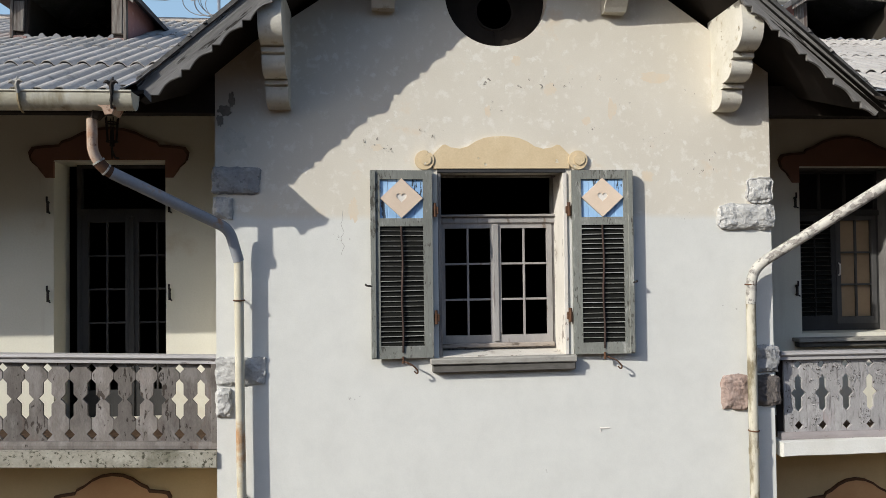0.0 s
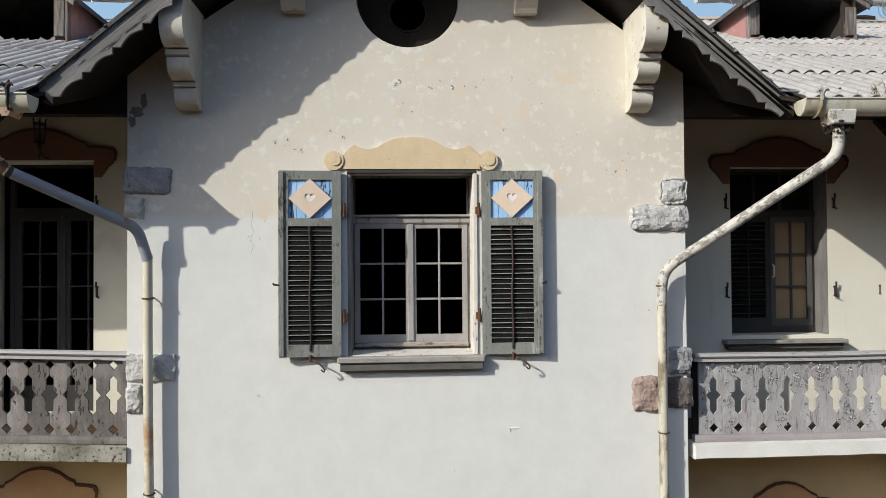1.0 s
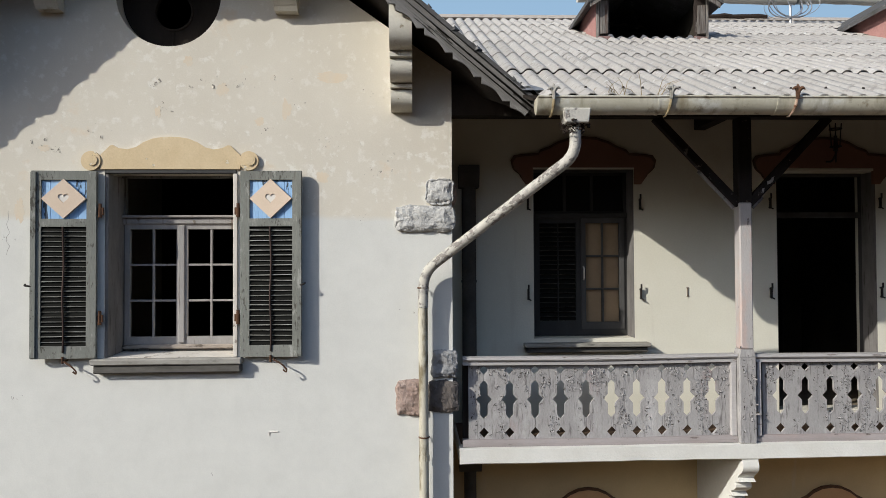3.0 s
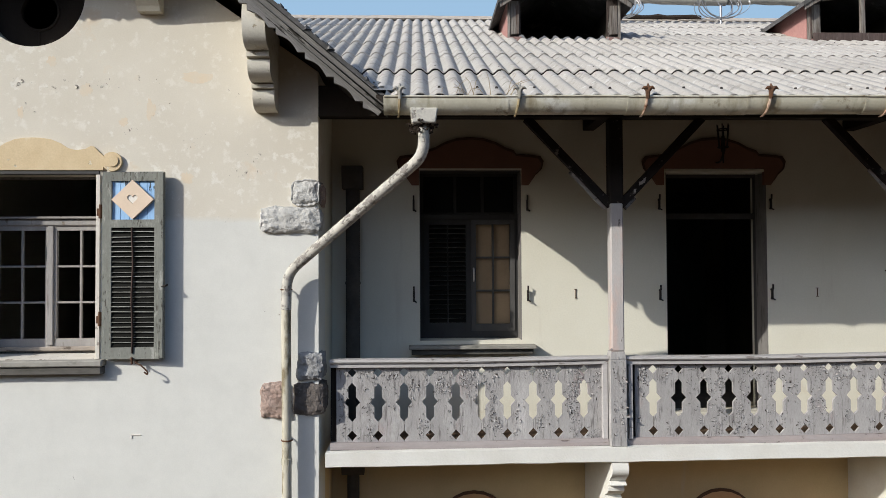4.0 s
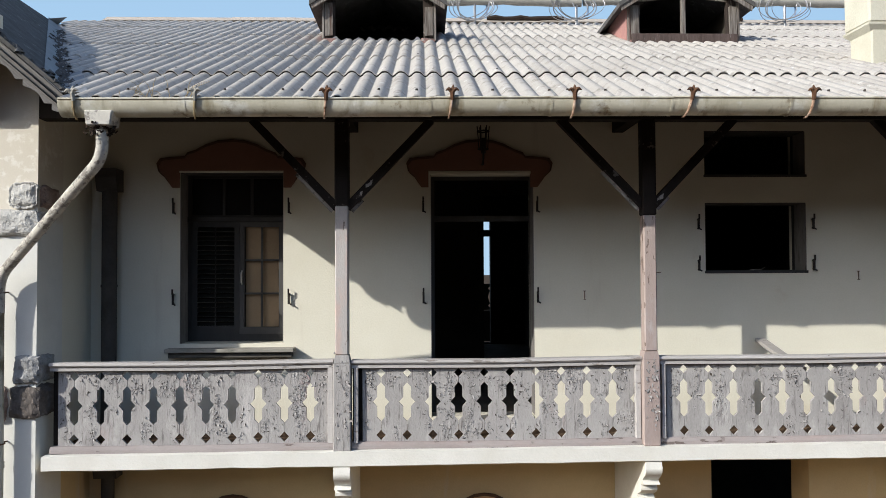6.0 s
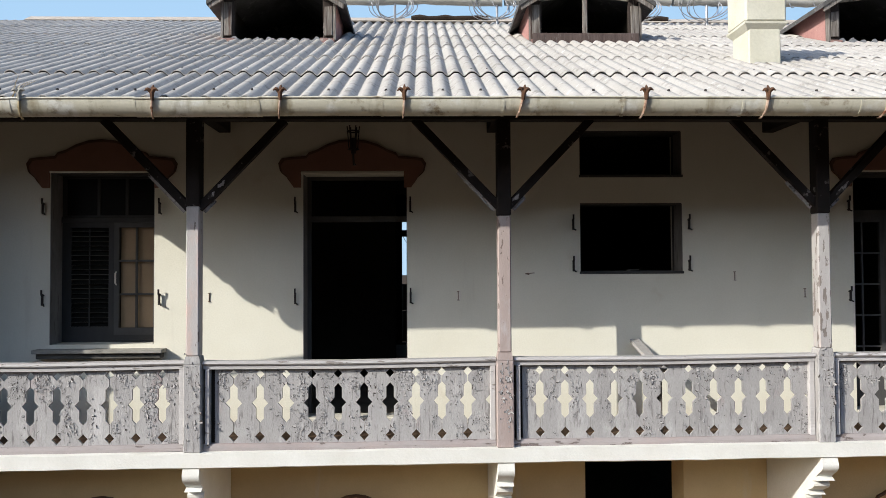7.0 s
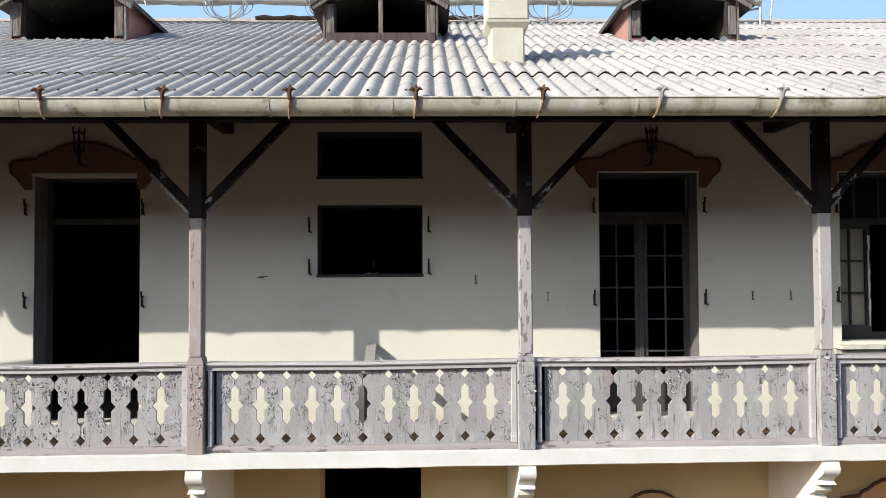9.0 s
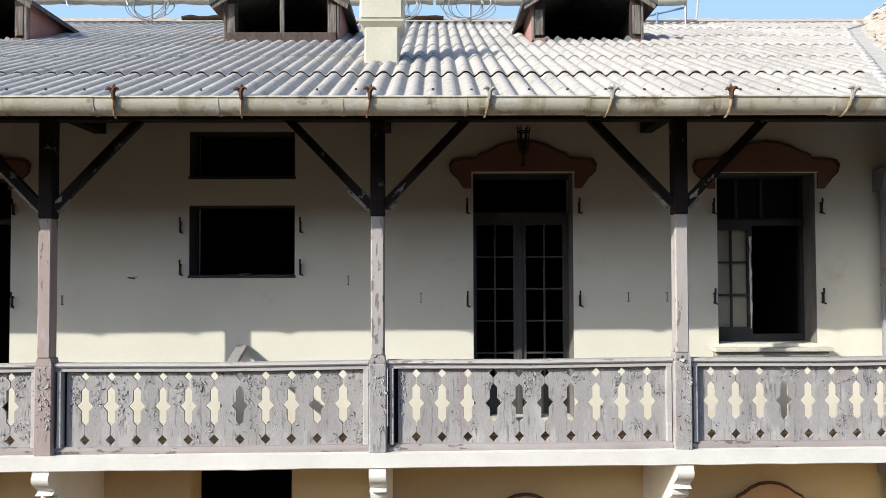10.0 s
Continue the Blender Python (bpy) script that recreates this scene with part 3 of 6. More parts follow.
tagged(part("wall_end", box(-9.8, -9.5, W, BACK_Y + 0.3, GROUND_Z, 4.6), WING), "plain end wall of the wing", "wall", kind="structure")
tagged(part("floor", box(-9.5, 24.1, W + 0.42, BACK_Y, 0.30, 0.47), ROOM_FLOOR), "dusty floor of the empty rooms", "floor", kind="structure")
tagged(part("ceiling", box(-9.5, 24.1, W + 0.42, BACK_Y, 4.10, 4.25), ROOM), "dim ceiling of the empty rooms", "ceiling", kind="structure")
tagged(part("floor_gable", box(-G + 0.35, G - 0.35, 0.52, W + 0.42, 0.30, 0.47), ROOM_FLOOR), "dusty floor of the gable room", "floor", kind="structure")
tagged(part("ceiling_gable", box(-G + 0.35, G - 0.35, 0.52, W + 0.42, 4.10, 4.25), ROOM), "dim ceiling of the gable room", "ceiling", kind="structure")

# balcony slabs
SLOPE = 0.0042        # the east balcony rises a little along its length


def lift(x):
    return SLOPE * (x - 3.0) if x > 0 else 0.075


bm = prism_x([(-0.03, 0.30), (0.0, 0.285), (W, 0.285), (W, 0.44), (-0.03, 0.44)], 0, 1)
bmesh.ops.subdivide_edges(bm, edges=[e for e in bm.edges if abs(e.verts[0].co.x - e.verts[1].co.x) > 0.5], cuts=90)
for v in bm.verts:
    x = 2.93 + v.co.x * (X2 - 2.93)
    wear = noise.noise(Vector((x * 2.3, v.co.z * 9, 0))) * 0.006 + noise.noise(Vector((x * 7.0, v.co.z * 9, 4))) * 0.004 if v.co.y < 0.1 else 0.0
    v.co.x, v.co.y, v.co.z = x, v.co.y + wear, v.co.z + lift(x) + wear
tagged(part("balcony_slab_east", bm, WHITE_EDGE), "white limewashed balcony slab edge", "balcony slab", kind="structure")
bm = prism_x([(-0.03, 0.30), (0.0, 0.285), (W, 0.285), (W, 0.445), (-0.03, 0.445)], -9.5, -G)
for v in bm.verts:
    v.co.z += 0.088 - 0.035 * (v.co.x + G)
tagged(part("balcony_slab_west", bm, GREY_EDGE), "grey lichen-stained balcony slab edge", "balcony slab", kind="structure")

bm = prism_x([(0.20, 0.444), (W, 0.444), (W, 0.452), (0.20, 0.452)], 0, 1)
for v in bm.verts:
    x = 2.95 + v.co.x * (X2 - 2.95)
    v.co.x, v.co.z = x, v.co.z + lift(x)
tagged(part("balcony_floor_east", bm, TILE_FLOOR), "dusty worn balcony floor tiles", "floor", kind="structure")
bm = box(-9.5, -G - 0.02, 0.20, W, 0.449, 0.456)
for v in bm.verts:
    v.co.z += 0.088 - 0.035 * (v.co.x + G)
tagged(part("balcony_floor_west", bm, TILE_FLOOR), "dusty worn balcony floor tiles", "floor", kind="structure")

# roof boards with holes for the dormers
DORMERS = [(5.30, 6.97), (9.98, 11.66), (14.63, 16.26), (-5.92, -4.54)]
DORMER_Y = 3.50
WEST_DORMER_Y = 2.40


def dormer_y(x):
    return DORMER_Y if x > 0 else WEST_DORMER_Y


def deck(outer, dormers):
    holes = [[(a + 0.1, dormer_y(a) + 0.1), (b - 0.1, dormer_y(a) + 0.1), (b - 0.1, dormer_y(a) + 1.7), (a + 0.1, dormer_y(a) + 1.7)] for a, b in dormers]
    bm = plate(outer, holes, 0.0, 0.03)
    for v in bm.verts:
        y = v.co.z
        v.co = Vector((v.co.x, y, main_z(y) - 0.045 - v.co.y))
    return bm


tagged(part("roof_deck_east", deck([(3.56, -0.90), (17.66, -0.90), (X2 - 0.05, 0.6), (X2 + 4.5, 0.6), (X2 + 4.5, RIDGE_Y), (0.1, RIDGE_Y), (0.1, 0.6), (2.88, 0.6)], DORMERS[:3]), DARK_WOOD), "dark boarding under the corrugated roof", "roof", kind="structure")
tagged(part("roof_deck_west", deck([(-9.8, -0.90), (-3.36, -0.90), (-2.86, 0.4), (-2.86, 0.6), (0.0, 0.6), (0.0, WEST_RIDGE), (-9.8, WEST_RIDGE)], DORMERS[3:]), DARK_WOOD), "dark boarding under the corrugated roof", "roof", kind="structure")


# ---- gable roofs ----
def trimmed(x0, z0, x1, t, u, y_front, y_back):
    """One layer of a gable slope, which ends behind where it dives under the main roof."""
    def rear(z):
        return min(y_back, EAVE_Y + (z - EAVE_Z) / MAIN + 0.22)
    bm = bmesh.new()
    top, low = [[bm.verts.new(p) for p in ((x0, y_front, z0 + d), (x0, rear(z0), z0 + d), (x1, rear(CLIP_Z), CLIP_Z + d), (x1, y_front, CLIP_Z + d))] for d in (t, u)]
    bm.faces.new(top)
    bm.faces.new(low)
    for i in range(4):
        bm.faces.new((top[i], top[(i + 1) % 4], low[(i + 1) % 4], low[i]))
    return bm


def gable_roof(cx, flip, y_front, y_back, name, mat, label):
    """Two slopes over a gabled bay, whose end is cut by a small hip."""
    top = base(name, cx, 0, 0, label, "roof", kind="structure")
    for s in (-1, 1):
        ex, ez = GABLE_EAVE[s * flip]
        ax = APEX_X * flip
        xc = s * (ex - (CLIP_Z - ez) / RAKE)
        lay = lambda t, u: [(s * ex, ez + t), (xc, CLIP_Z + t), (xc, CLIP_Z + u), (s * ex, ez + u)]
        part("slope", trimmed(s * ex, ez, xc, 0.0, -0.07, y_front, y_back), mat, top)
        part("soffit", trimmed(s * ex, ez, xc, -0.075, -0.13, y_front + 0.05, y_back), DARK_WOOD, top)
        part("edge_strip", plate(lay(0.055, 0.006), (), y_front - 0.03, y_front + 0.10), MOSSY, top)
        peak = rake_z(APEX_X)
        yp = y_front + (peak - CLIP_Z) / 0.9
        bm = bmesh.new()
        for dz in (0.0, -0.07):
            vs = [bm.verts.new(p) for p in ((xc, y_front, CLIP_Z + dz), (xc, y_back, CLIP_Z + dz), (ax, y_back, peak + dz), (ax, yp, peak + dz))]
            bm.faces.new(vs)
        part("upper_slope", bm, mat, top)
    xl, xr = [s * (GABLE_EAVE[s * flip][0] - (CLIP_Z - GABLE_EAVE[s * flip][1]) / RAKE) for s in (-1, 1)]
    bm = bmesh.new()
    for dz in (0.0, -0.05):
        bm.faces.new([bm.verts.new(p) for p in ((xl, y_front, CLIP_Z + dz), (xr, y_front, CLIP_Z + dz), (APEX_X * flip, yp, peak + dz))])
    part("hip_slope", bm, mat, top)
    part("hip_soffit", box(xl, xr, y_front + 0.04, 0.0, CLIP_Z - 0.11, CLIP_Z - 0.07), DARK_WOOD, top)
    return top


Y_RAKE = -0.745
gable_roof(0, 1, Y_RAKE, 5.7, "gable_roof", MOSSY, "dark mossy steep roof over the gabled bay")
gable_roof(FAR_X, -1, Y_RAKE, 5.7, "gable_roof", RUBBLE, "steep roof of the second bay with crumbling pinkish mortar")


def scallops(length, period=0.350, hollow=0.036, start=0.0, deep=1.0):
    """Offsets along and below a board's top edge: sharp notches between hollow arcs."""
    out = []
    for i in range(int(length / period) + 2):
        a = i * period - start
        out += [(a, 0.172 * deep), (a + 0.038, 0.126 * deep), (a + 0.046, 0.130 * deep), (a + 0.094, 0.170 * deep)]
        for j in range(9):
            t = (j + 1) / 10
            out.append((a + 0.094 + (period - 0.094) * t, (0.171 - hollow * math.sin(math.pi * t)) * deep))
    return [(a, d) for a, d in out if 0 <= a < length]


def bargeboard(s):
    """A board along the rake with a scalloped lower edge between sharp notches."""
    c, sn = math.cos(math.atan(RAKE)), math.sin(math.atan(RAKE))
    ex, ez = GABLE_EAVE[s]
    length = (CLIP_Z - ez) / sn
    outline = [(0.0, 0.02), (length, 0.02)] + [(a, -d) for a, d in reversed(scallops(length, 0.350, 0.034, 0.19 if s > 0 else 0.0, 0.96 if s > 0 else 1.0))]
    ob = base("bargeboard", 0, 0, 0, "grey weathered bargeboard with a scalloped notched edge", "bargeboard", "bargeboards of the gable")
    ob.matrix_basis = Matrix(((-s * c, 0, s * sn, s * ex), (0, -s, 0, Y_RAKE + 0.01), (sn, 0, c, ez - 0.02), (0, 0, 0, 1)))
    part("board", plate(outline, (), -0.015, 0.015), BARGE, ob)
    return ob


for s in (-1, 1):
    bargeboard(s)
XL = -(GABLE_EAVE[-1][0] - (CLIP_Z - GABLE_EAVE[-1][1]) / RAKE)
XR = GABLE_EAVE[1][0] - (CLIP_Z - GABLE_EAVE[1][1]) / RAKE
pts = [(XL, CLIP_Z), (XR, CLIP_Z)] + [(XL + a, CLIP_Z - d) for a, d in reversed(scallops(XR - XL))]
tagged(part("fascia_board", plate(pts, (), Y_RAKE - 0.005, Y_RAKE + 0.025), BARGE), "grey weathered scalloped board under the hip", "bargeboard", "bargeboards of the gable")


# ---- corbels and purlin ends of the gable ----
def lobe(y0, z0, y1, z1, bulge, n=9):
    """A rounded lobe of a scroll corbel from its upper front to its lower, inner end."""
    out = []
    for i in range(n):
        t = i / (n - 1)
        a = math.pi / 2 * t
        out.append((y0 + (y1 - y0) * (1 - math.cos(a)) - bulge * math.sin(2 * a), z0 + (z1 - z0) * math.sin(a)))
    return out


CORBEL_SIDE = ([(0.06, 4.95), (-0.58, 4.95), (-0.645, 4.83)] + lobe(-0.675, 4.72, -0.50, 4.408, 0.025)
               + [(-0.462, 4.405), (-0.482, 4.395), (-0.482, 4.350), (-0.43, 4.338)] + lobe(-0.445, 4.325, -0.275, 4.150, 0.018)
               + [(-0.238, 4.148), (-0.262, 4.136), (-0.262, 4.100), (-0.21, 4.094)] + lobe(-0.225, 4.08, -0.075, 3.905, 0.018)
               + [(0.06, 3.90)])
for s, x in ((-1, -2.222), (1, 2.347)):
    top = base("corbel", x, 0, 0, "cream plastered scroll corbel under the gable eaves", "corbel", "gable corbels")
    part("body", prism_x(CORBEL_SIDE, -0.108, 0.108), CORBEL, top, "", True)
for s in (-1, 1):
    x = s * 1.185 - 0.005
    prof = [(0.06, 4.91), (-0.11, 4.91), (-0.14, 4.95), (-0.38, 5.20), (-0.58, 5.42), (-0.70, 5.52), (0.06, 5.52)]
    tagged(part("purlin_corbel", prism_x(prof, x - 0.115, x + 0.115), CORBEL), "cream plastered purlin bracket under the gable roof", "corbel", "gable corbels")

# oculus board
slot = disc(-0.03, 4.985, 0.185, 32)
oculus = base("oculus_window", -0.03, 0.2, 4.6, "round attic window filled with dark boards", "window", kind="structure")
oculus.matrix_basis = Matrix.Identity(4)
part("board", plate(oculus_ring(0.525), [slot], 0.16, 0.20), DARK_WOOD, oculus)
part("rim", plate(disc(-0.03, 4.985, 0.205, 32), [slot], 0.145, 0.16), DARK_WOOD, oculus)
part("batten", box(-0.04, -0.02, 0.15, 0.16, 4.585, 4.775, 0.003), DARK_WOOD, oculus)


# ---- window of the gable ----
def scroll_header():
    side = [(0.70, 3.315), (0.70, 3.46), (0.655, 3.505), (0.605, 3.555), (0.575, 3.56), (0.52, 3.53), (0.43, 3.517), (0.345, 3.54), (0.27, 3.59), (0.18, 3.627), (0.09, 3.642)]
    pts = side + [(0.0, 3.646)] + [(-x, z) for x, z in reversed(side)]
    return pts


header = base("window_header", 0, 0, 3.3, "ochre plaster window header with scroll ends", "window header", kind="structure")
header.matrix_basis = Matrix.Identity(4)
part("panel", plate(scroll_header(), (), -0.022, 0.02), OCHRE, header)
for s in (-1, 1):
    part("scroll", plate(disc(s * 0.79, 3.40, 0.098, 28), (), -0.035, 0.02), OCHRE, header)
    part("boss", plate(disc(s * 0.79 + 0.012, 3.405, 0.056, 24), (), -0.046, -0.03), OCHRE, header)

sill = base("window_sill", 0, 0, 1.3, "grey weathered stone sill in two steps", "window sill", kind="structure")
sill.matrix_basis = Matrix.Identity(4)
part("upper_step", box(-0.758, 0.735, -0.115, 0.20, 1.345, 1.405, 0.010, 0.004), SILL_STONE, sill)
# Shade under the upper step is painted into this darker stone.
part("lower_step", box(-0.735, 0.718, -0.088, 0.02, 1.262, 1.343, 0.010, 0.006), DARK_STONE, sill)


def casement(parent, x0, x1, z0, z1, y, cols, rows, mat, stile=0.055, bar=0.022, depth=0.045, foot=0.085):
    """One sash: an outer frame and glazing bars."""
    sash = part("sash", plate(rect(x0, x1, z0, z1), [rect(x0 + stile, x1 - stile, z0 + foot, z1 - stile)], y, y + depth), mat, parent)
    for i in range(1, cols):
        x = x0 + stile + (x1 - x0 - 2 * stile) * i / cols
        part("glazing_bar", box(x - bar / 2, x + bar / 2, y + 0.006, y + depth - 0.008, z0 + foot - 0.004, z1 - stile + 0.004, 0.003), mat, sash)
    for j in range(1, rows):
        z = z0 + foot + (z1 - stile - z0 - foot) * j / rows
        part("glazing_bar", box(x0 + stile - 0.004, x1 - stile + 0.004, y + 0.009, y + depth - 0.011, z - bar / 2, z + bar / 2, 0.003), mat, sash)
    return sash


win = base("window_gable", 0, 0.2, 1.4, "grey painted casement window with open black panes", "window", kind="structure")
win.matrix_basis = Matrix.Identity(4)
part("frame", plate(rect(-0.655, 0.655, 1.42, 3.295), [rect(-0.615, 0.605, 1.49, 2.785), rect(-0.61, 0.60, 2.875, 3.275)], 0.40, 0.47), FRAME_GREY, win)
part("transom", box(-0.65, 0.65, 0.365, 0.40, 2.775, 2.845, 0.012), JOINERY, win)
part("transom_lip", box(-0.65, 0.65, 0.335, 0.40, 2.847, 2.872, 0.006), JOINERY, win)
casement(win, -0.612, -0.012, 1.497, 2.781, 0.385, 2, 3, JOINERY)
casement(win, -0.008, 0.602, 1.497, 2.781, 0.390, 2, 3, JOINERY)
part("meeting_strip", box(-0.045, 0.020, 0.37, 0.387, 1.515, 2.77, 0.006), JOINERY, win)
part("foot_rail", box(-0.62, 0.61, 0.345, 0.40, 1.455, 1.500, 0.008), OLD_PAINT, win, "worn bare foot rail")
part("lintel_strip", box(-0.66, 0.66, -0.012, 0.05, 3.275, 3.312, 0.004), BLACK_JOINERY, win)
part("sill_board", prism_x([(0.40, 1.405), (0.006, 1.405), (0.006, 1.412), (0.40, 1.428)], -0.629, 0.629), PALE_WORN, win, "pale weathered sill board")
# Left lining is greyed for the shutter's shade; the right one stays pale.
part("jamb_lining", box(-0.658, -0.625, 0.006, 0.40, 1.41, 3.27, 0.004), FRAME_GREY, win, "jamb lining coloured grey for the shutter's shade")
part("jamb_lining", box(0.63, 0.672, -0.02, 0.40, 1.41, 3.27, 0.004), PALE_WORN, win, "pale painted jamb lining")


# ---- shutters ----
def heart(cx, cz, r):
    pts = []
    for i in range(28):
        t = 2 * math.pi * i / 28
        x = 16 * math.sin(t) ** 3
        z = 13 * math.cos(t) - 5 * math.cos(2 * t) - 2 * math.cos(3 * t) - math.cos(4 * t)
        pts.append((cx + x * r / 17, cz + z * r / 17))
    return pts


# Slat face carries the gap's shade, its front edge the lit line.
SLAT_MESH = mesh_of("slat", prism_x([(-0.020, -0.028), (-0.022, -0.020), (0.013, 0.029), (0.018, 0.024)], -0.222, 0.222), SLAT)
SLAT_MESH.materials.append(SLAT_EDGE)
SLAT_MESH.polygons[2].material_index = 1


def shutter(hinge_x, s, turn):
    """An open louvred shutter; s says on which side of the window it hangs."""
    top = base("window_shutter", hinge_x, -0.022, 1.415, "faded green louvred shutter with blue panel and tan diamond", "shutter", "gable window shutters")
    top.rotation_euler = (0, 0, radians(turn))
    w, h = 0.618, 1.875
    a, b = (0, w) if s > 0 else (-w, 0)
    frame_ = part("frame", plate(rect(a, b, 0, h), [rect(a + 0.092, b - 0.092, 1.395, h - 0.09), rect(a + 0.092, b - 0.092, 0.115, 1.315)], -0.045, 0.0), SHUTTER, top)
    part("edge_strip", box(*((b - 0.05, b + 0.004) if s > 0 else (a - 0.004, a + 0.05)), -0.062, -0.045, 0.01, h - 0.012, 0.004), SHUTTER, top)
    c = (a + b) / 2
    for i in range(5):
        x = a + 0.085 + i * 0.090
        part("plank", box(x + 0.001, x + 0.089, -0.022, -0.008, 1.39, h - 0.085, 0.003), BLUE, top, "blue painted plank")
    pz = 1.595
    diamond = part("diamond", plate([(c, pz - 0.198), (c + 0.213, pz), (c, pz + 0.198), (c - 0.213, pz)], [heart(c, pz + 0.008, 0.056)], -0.058, -0.024), TAN, top, "tan diamond with a heart cut out")
    part("heart", plate(heart(c, pz + 0.008, 0.060), (), -0.050, -0.023), PALE, diamond, "pale heart in the diamond")
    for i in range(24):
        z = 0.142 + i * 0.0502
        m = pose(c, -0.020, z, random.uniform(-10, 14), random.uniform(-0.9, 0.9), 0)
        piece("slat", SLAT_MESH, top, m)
    rod = [(c + 0.006 * math.sin(i * 1.1), -0.052, 0.06 + i * 0.1255) for i in range(11)]
    part("tilt_rod", tube(rod, 0.0105, 6), ROD, top, "worn reddish wooden tilt rod")
    part("bolt", tube([(c, -0.05, -0.05), (c, -0.055, 0.02)], 0.012, 6), RUST, top, "rusty bottom bolt")
    for z in (0.40, 1.48):
        hx = a - 0.03 if s > 0 else b + 0.03
        part("hinge", add_box(tube([(hx, -0.02, z - 0.07), (hx, -0.02, z + 0.07)], [0.020, 0.016], 8), min(hx - s * 0.035, hx + s * 0.02), max(hx - s * 0.035, hx + s * 0.02), -0.03, -0.008, z - 0.045, z + 0.03, 0.004), RUST, frame_, "rusty black iron hinge")
    part("catch", tube(bend([(b - 0.02 if s > 0 else a + 0.02, -0.05, 0.72), (b + 0.03 if s > 0 else a - 0.05, -0.07, 0.73), (b + 0.035 if s > 0 else a - 0.055, -0.03, 0.74)], 0.02), 0.010, 6), IRON, top, "black iron catch")
    return top


shutter(-0.722, -1, 4.0)
shutter(0.716, 1, -3.0)


def holdback(x, z):
    ob = part("shutter_hook", tube(bend([(x, 0.03, z + 0.03), (x, -0.10, z + 0.03), (x + 0.09, -0.13, z - 0.01), (x + 0.14, -0.12, z - 0.07), (x + 0.13, -0.10, z - 0.10), (x + 0.10, -0.11, z - 0.07)], 0.035), 0.008, 6), RUST)
    return tagged(ob, "small rusty iron shutter hook under the shutter", "hook", "shutter hooks")


holdback(-1.02, 1.36)
holdback(1.05, 1.36)


# ---- quoin stones ----
def rough_stone(x0, x1, y0, y1, z0, z1, mat, label):
    bm = box(x0, x1, y0, y1, z0, z1)
    bmesh.ops.subdivide_edges(bm, edges=bm.edges, cuts=15, use_grid_fill=True)
    c = Vector(((x0 + x1) / 2, (y0 + y1) / 2, (z0 + z1) / 2))
    h = Vector(((x1 - x0) / 2, (y1 - y0) / 2, (z1 - z0) / 2))
    for v in bm.verts:
        d = v.co - c
        q = Vector((d.x / h.x, d.y / h.y, d.z / h.z))
        edge = sorted((abs(q.x), abs(q.y), abs(q.z)))[1]
        inset = 0.022 * max(0.0, edge - 0.55) / 0.45
        n3 = noise.noise_vector(v.co * 8.0) * 0.018 + noise.noise_vector(v.co * 21.0) * 0.011 + noise.noise_vector(v.co * 45.0) * 0.005
        v.co += n3 - Vector((q.x, q.y, q.z)) * inset
    ob = part("quoin_stone", bm, mat, None, "", False)
    return tagged(ob, label, "stone", "quoin stones")


WHITE_L, GREY_L, RED_L = "rough white corner stone set in the plaster", "rough corner stone, coloured grey, set in the plaster", "rough reddish corner stone set in the plaster"
rough_stone(2.585, 2.880, -0.055, 0.02, 2.955, 3.215, STONE, WHITE_L)
# Added block: warm shade on the white stone's side, painted reddish.
rough_stone(2.560, 2.905, 0.022, 0.40, 2.955, 3.205, STONE_RED, "side of the white corner stone, reddish for its warm shade")
rough_stone(2.265, 2.895, -0.065, 0.16, 2.675, 2.945, STONE, WHITE_L)
# A white stone given the grey colour to hold the pipe's shadow.
rough_stone(2.640, 2.915, -0.055, 0.30, 1.165, 1.465, STONE_GREY, GREY_L)
rough_stone(2.265, 2.590, -0.060, 0.30, 0.785, 1.160, STONE_RED, RED_L)
# Separate dark stone painted where the pipe's shadow crosses the corner.
rough_stone(2.595, 2.925, -0.050, 0.30, 0.815, 1.155, STONE_PIPE_SHADE, "rough corner stone coloured dark for the pipe's shadow")
rough_stone(-2.90, -2.41, -0.050, 0.30, 3.060, 3.345, STONE_GREY, GREY_L)
rough_stone(-2.90, -2.675, -0.045, 0.32, 2.800, 3.055, STONE, WHITE_L)
rough_stone(-2.875, -2.37, -0.050, 0.30, 1.175, 1.475, STONE, WHITE_L)
rough_stone(-2.875, -2.70, -0.055, 0.32, 0.860, 1.170, STONE, WHITE_L)


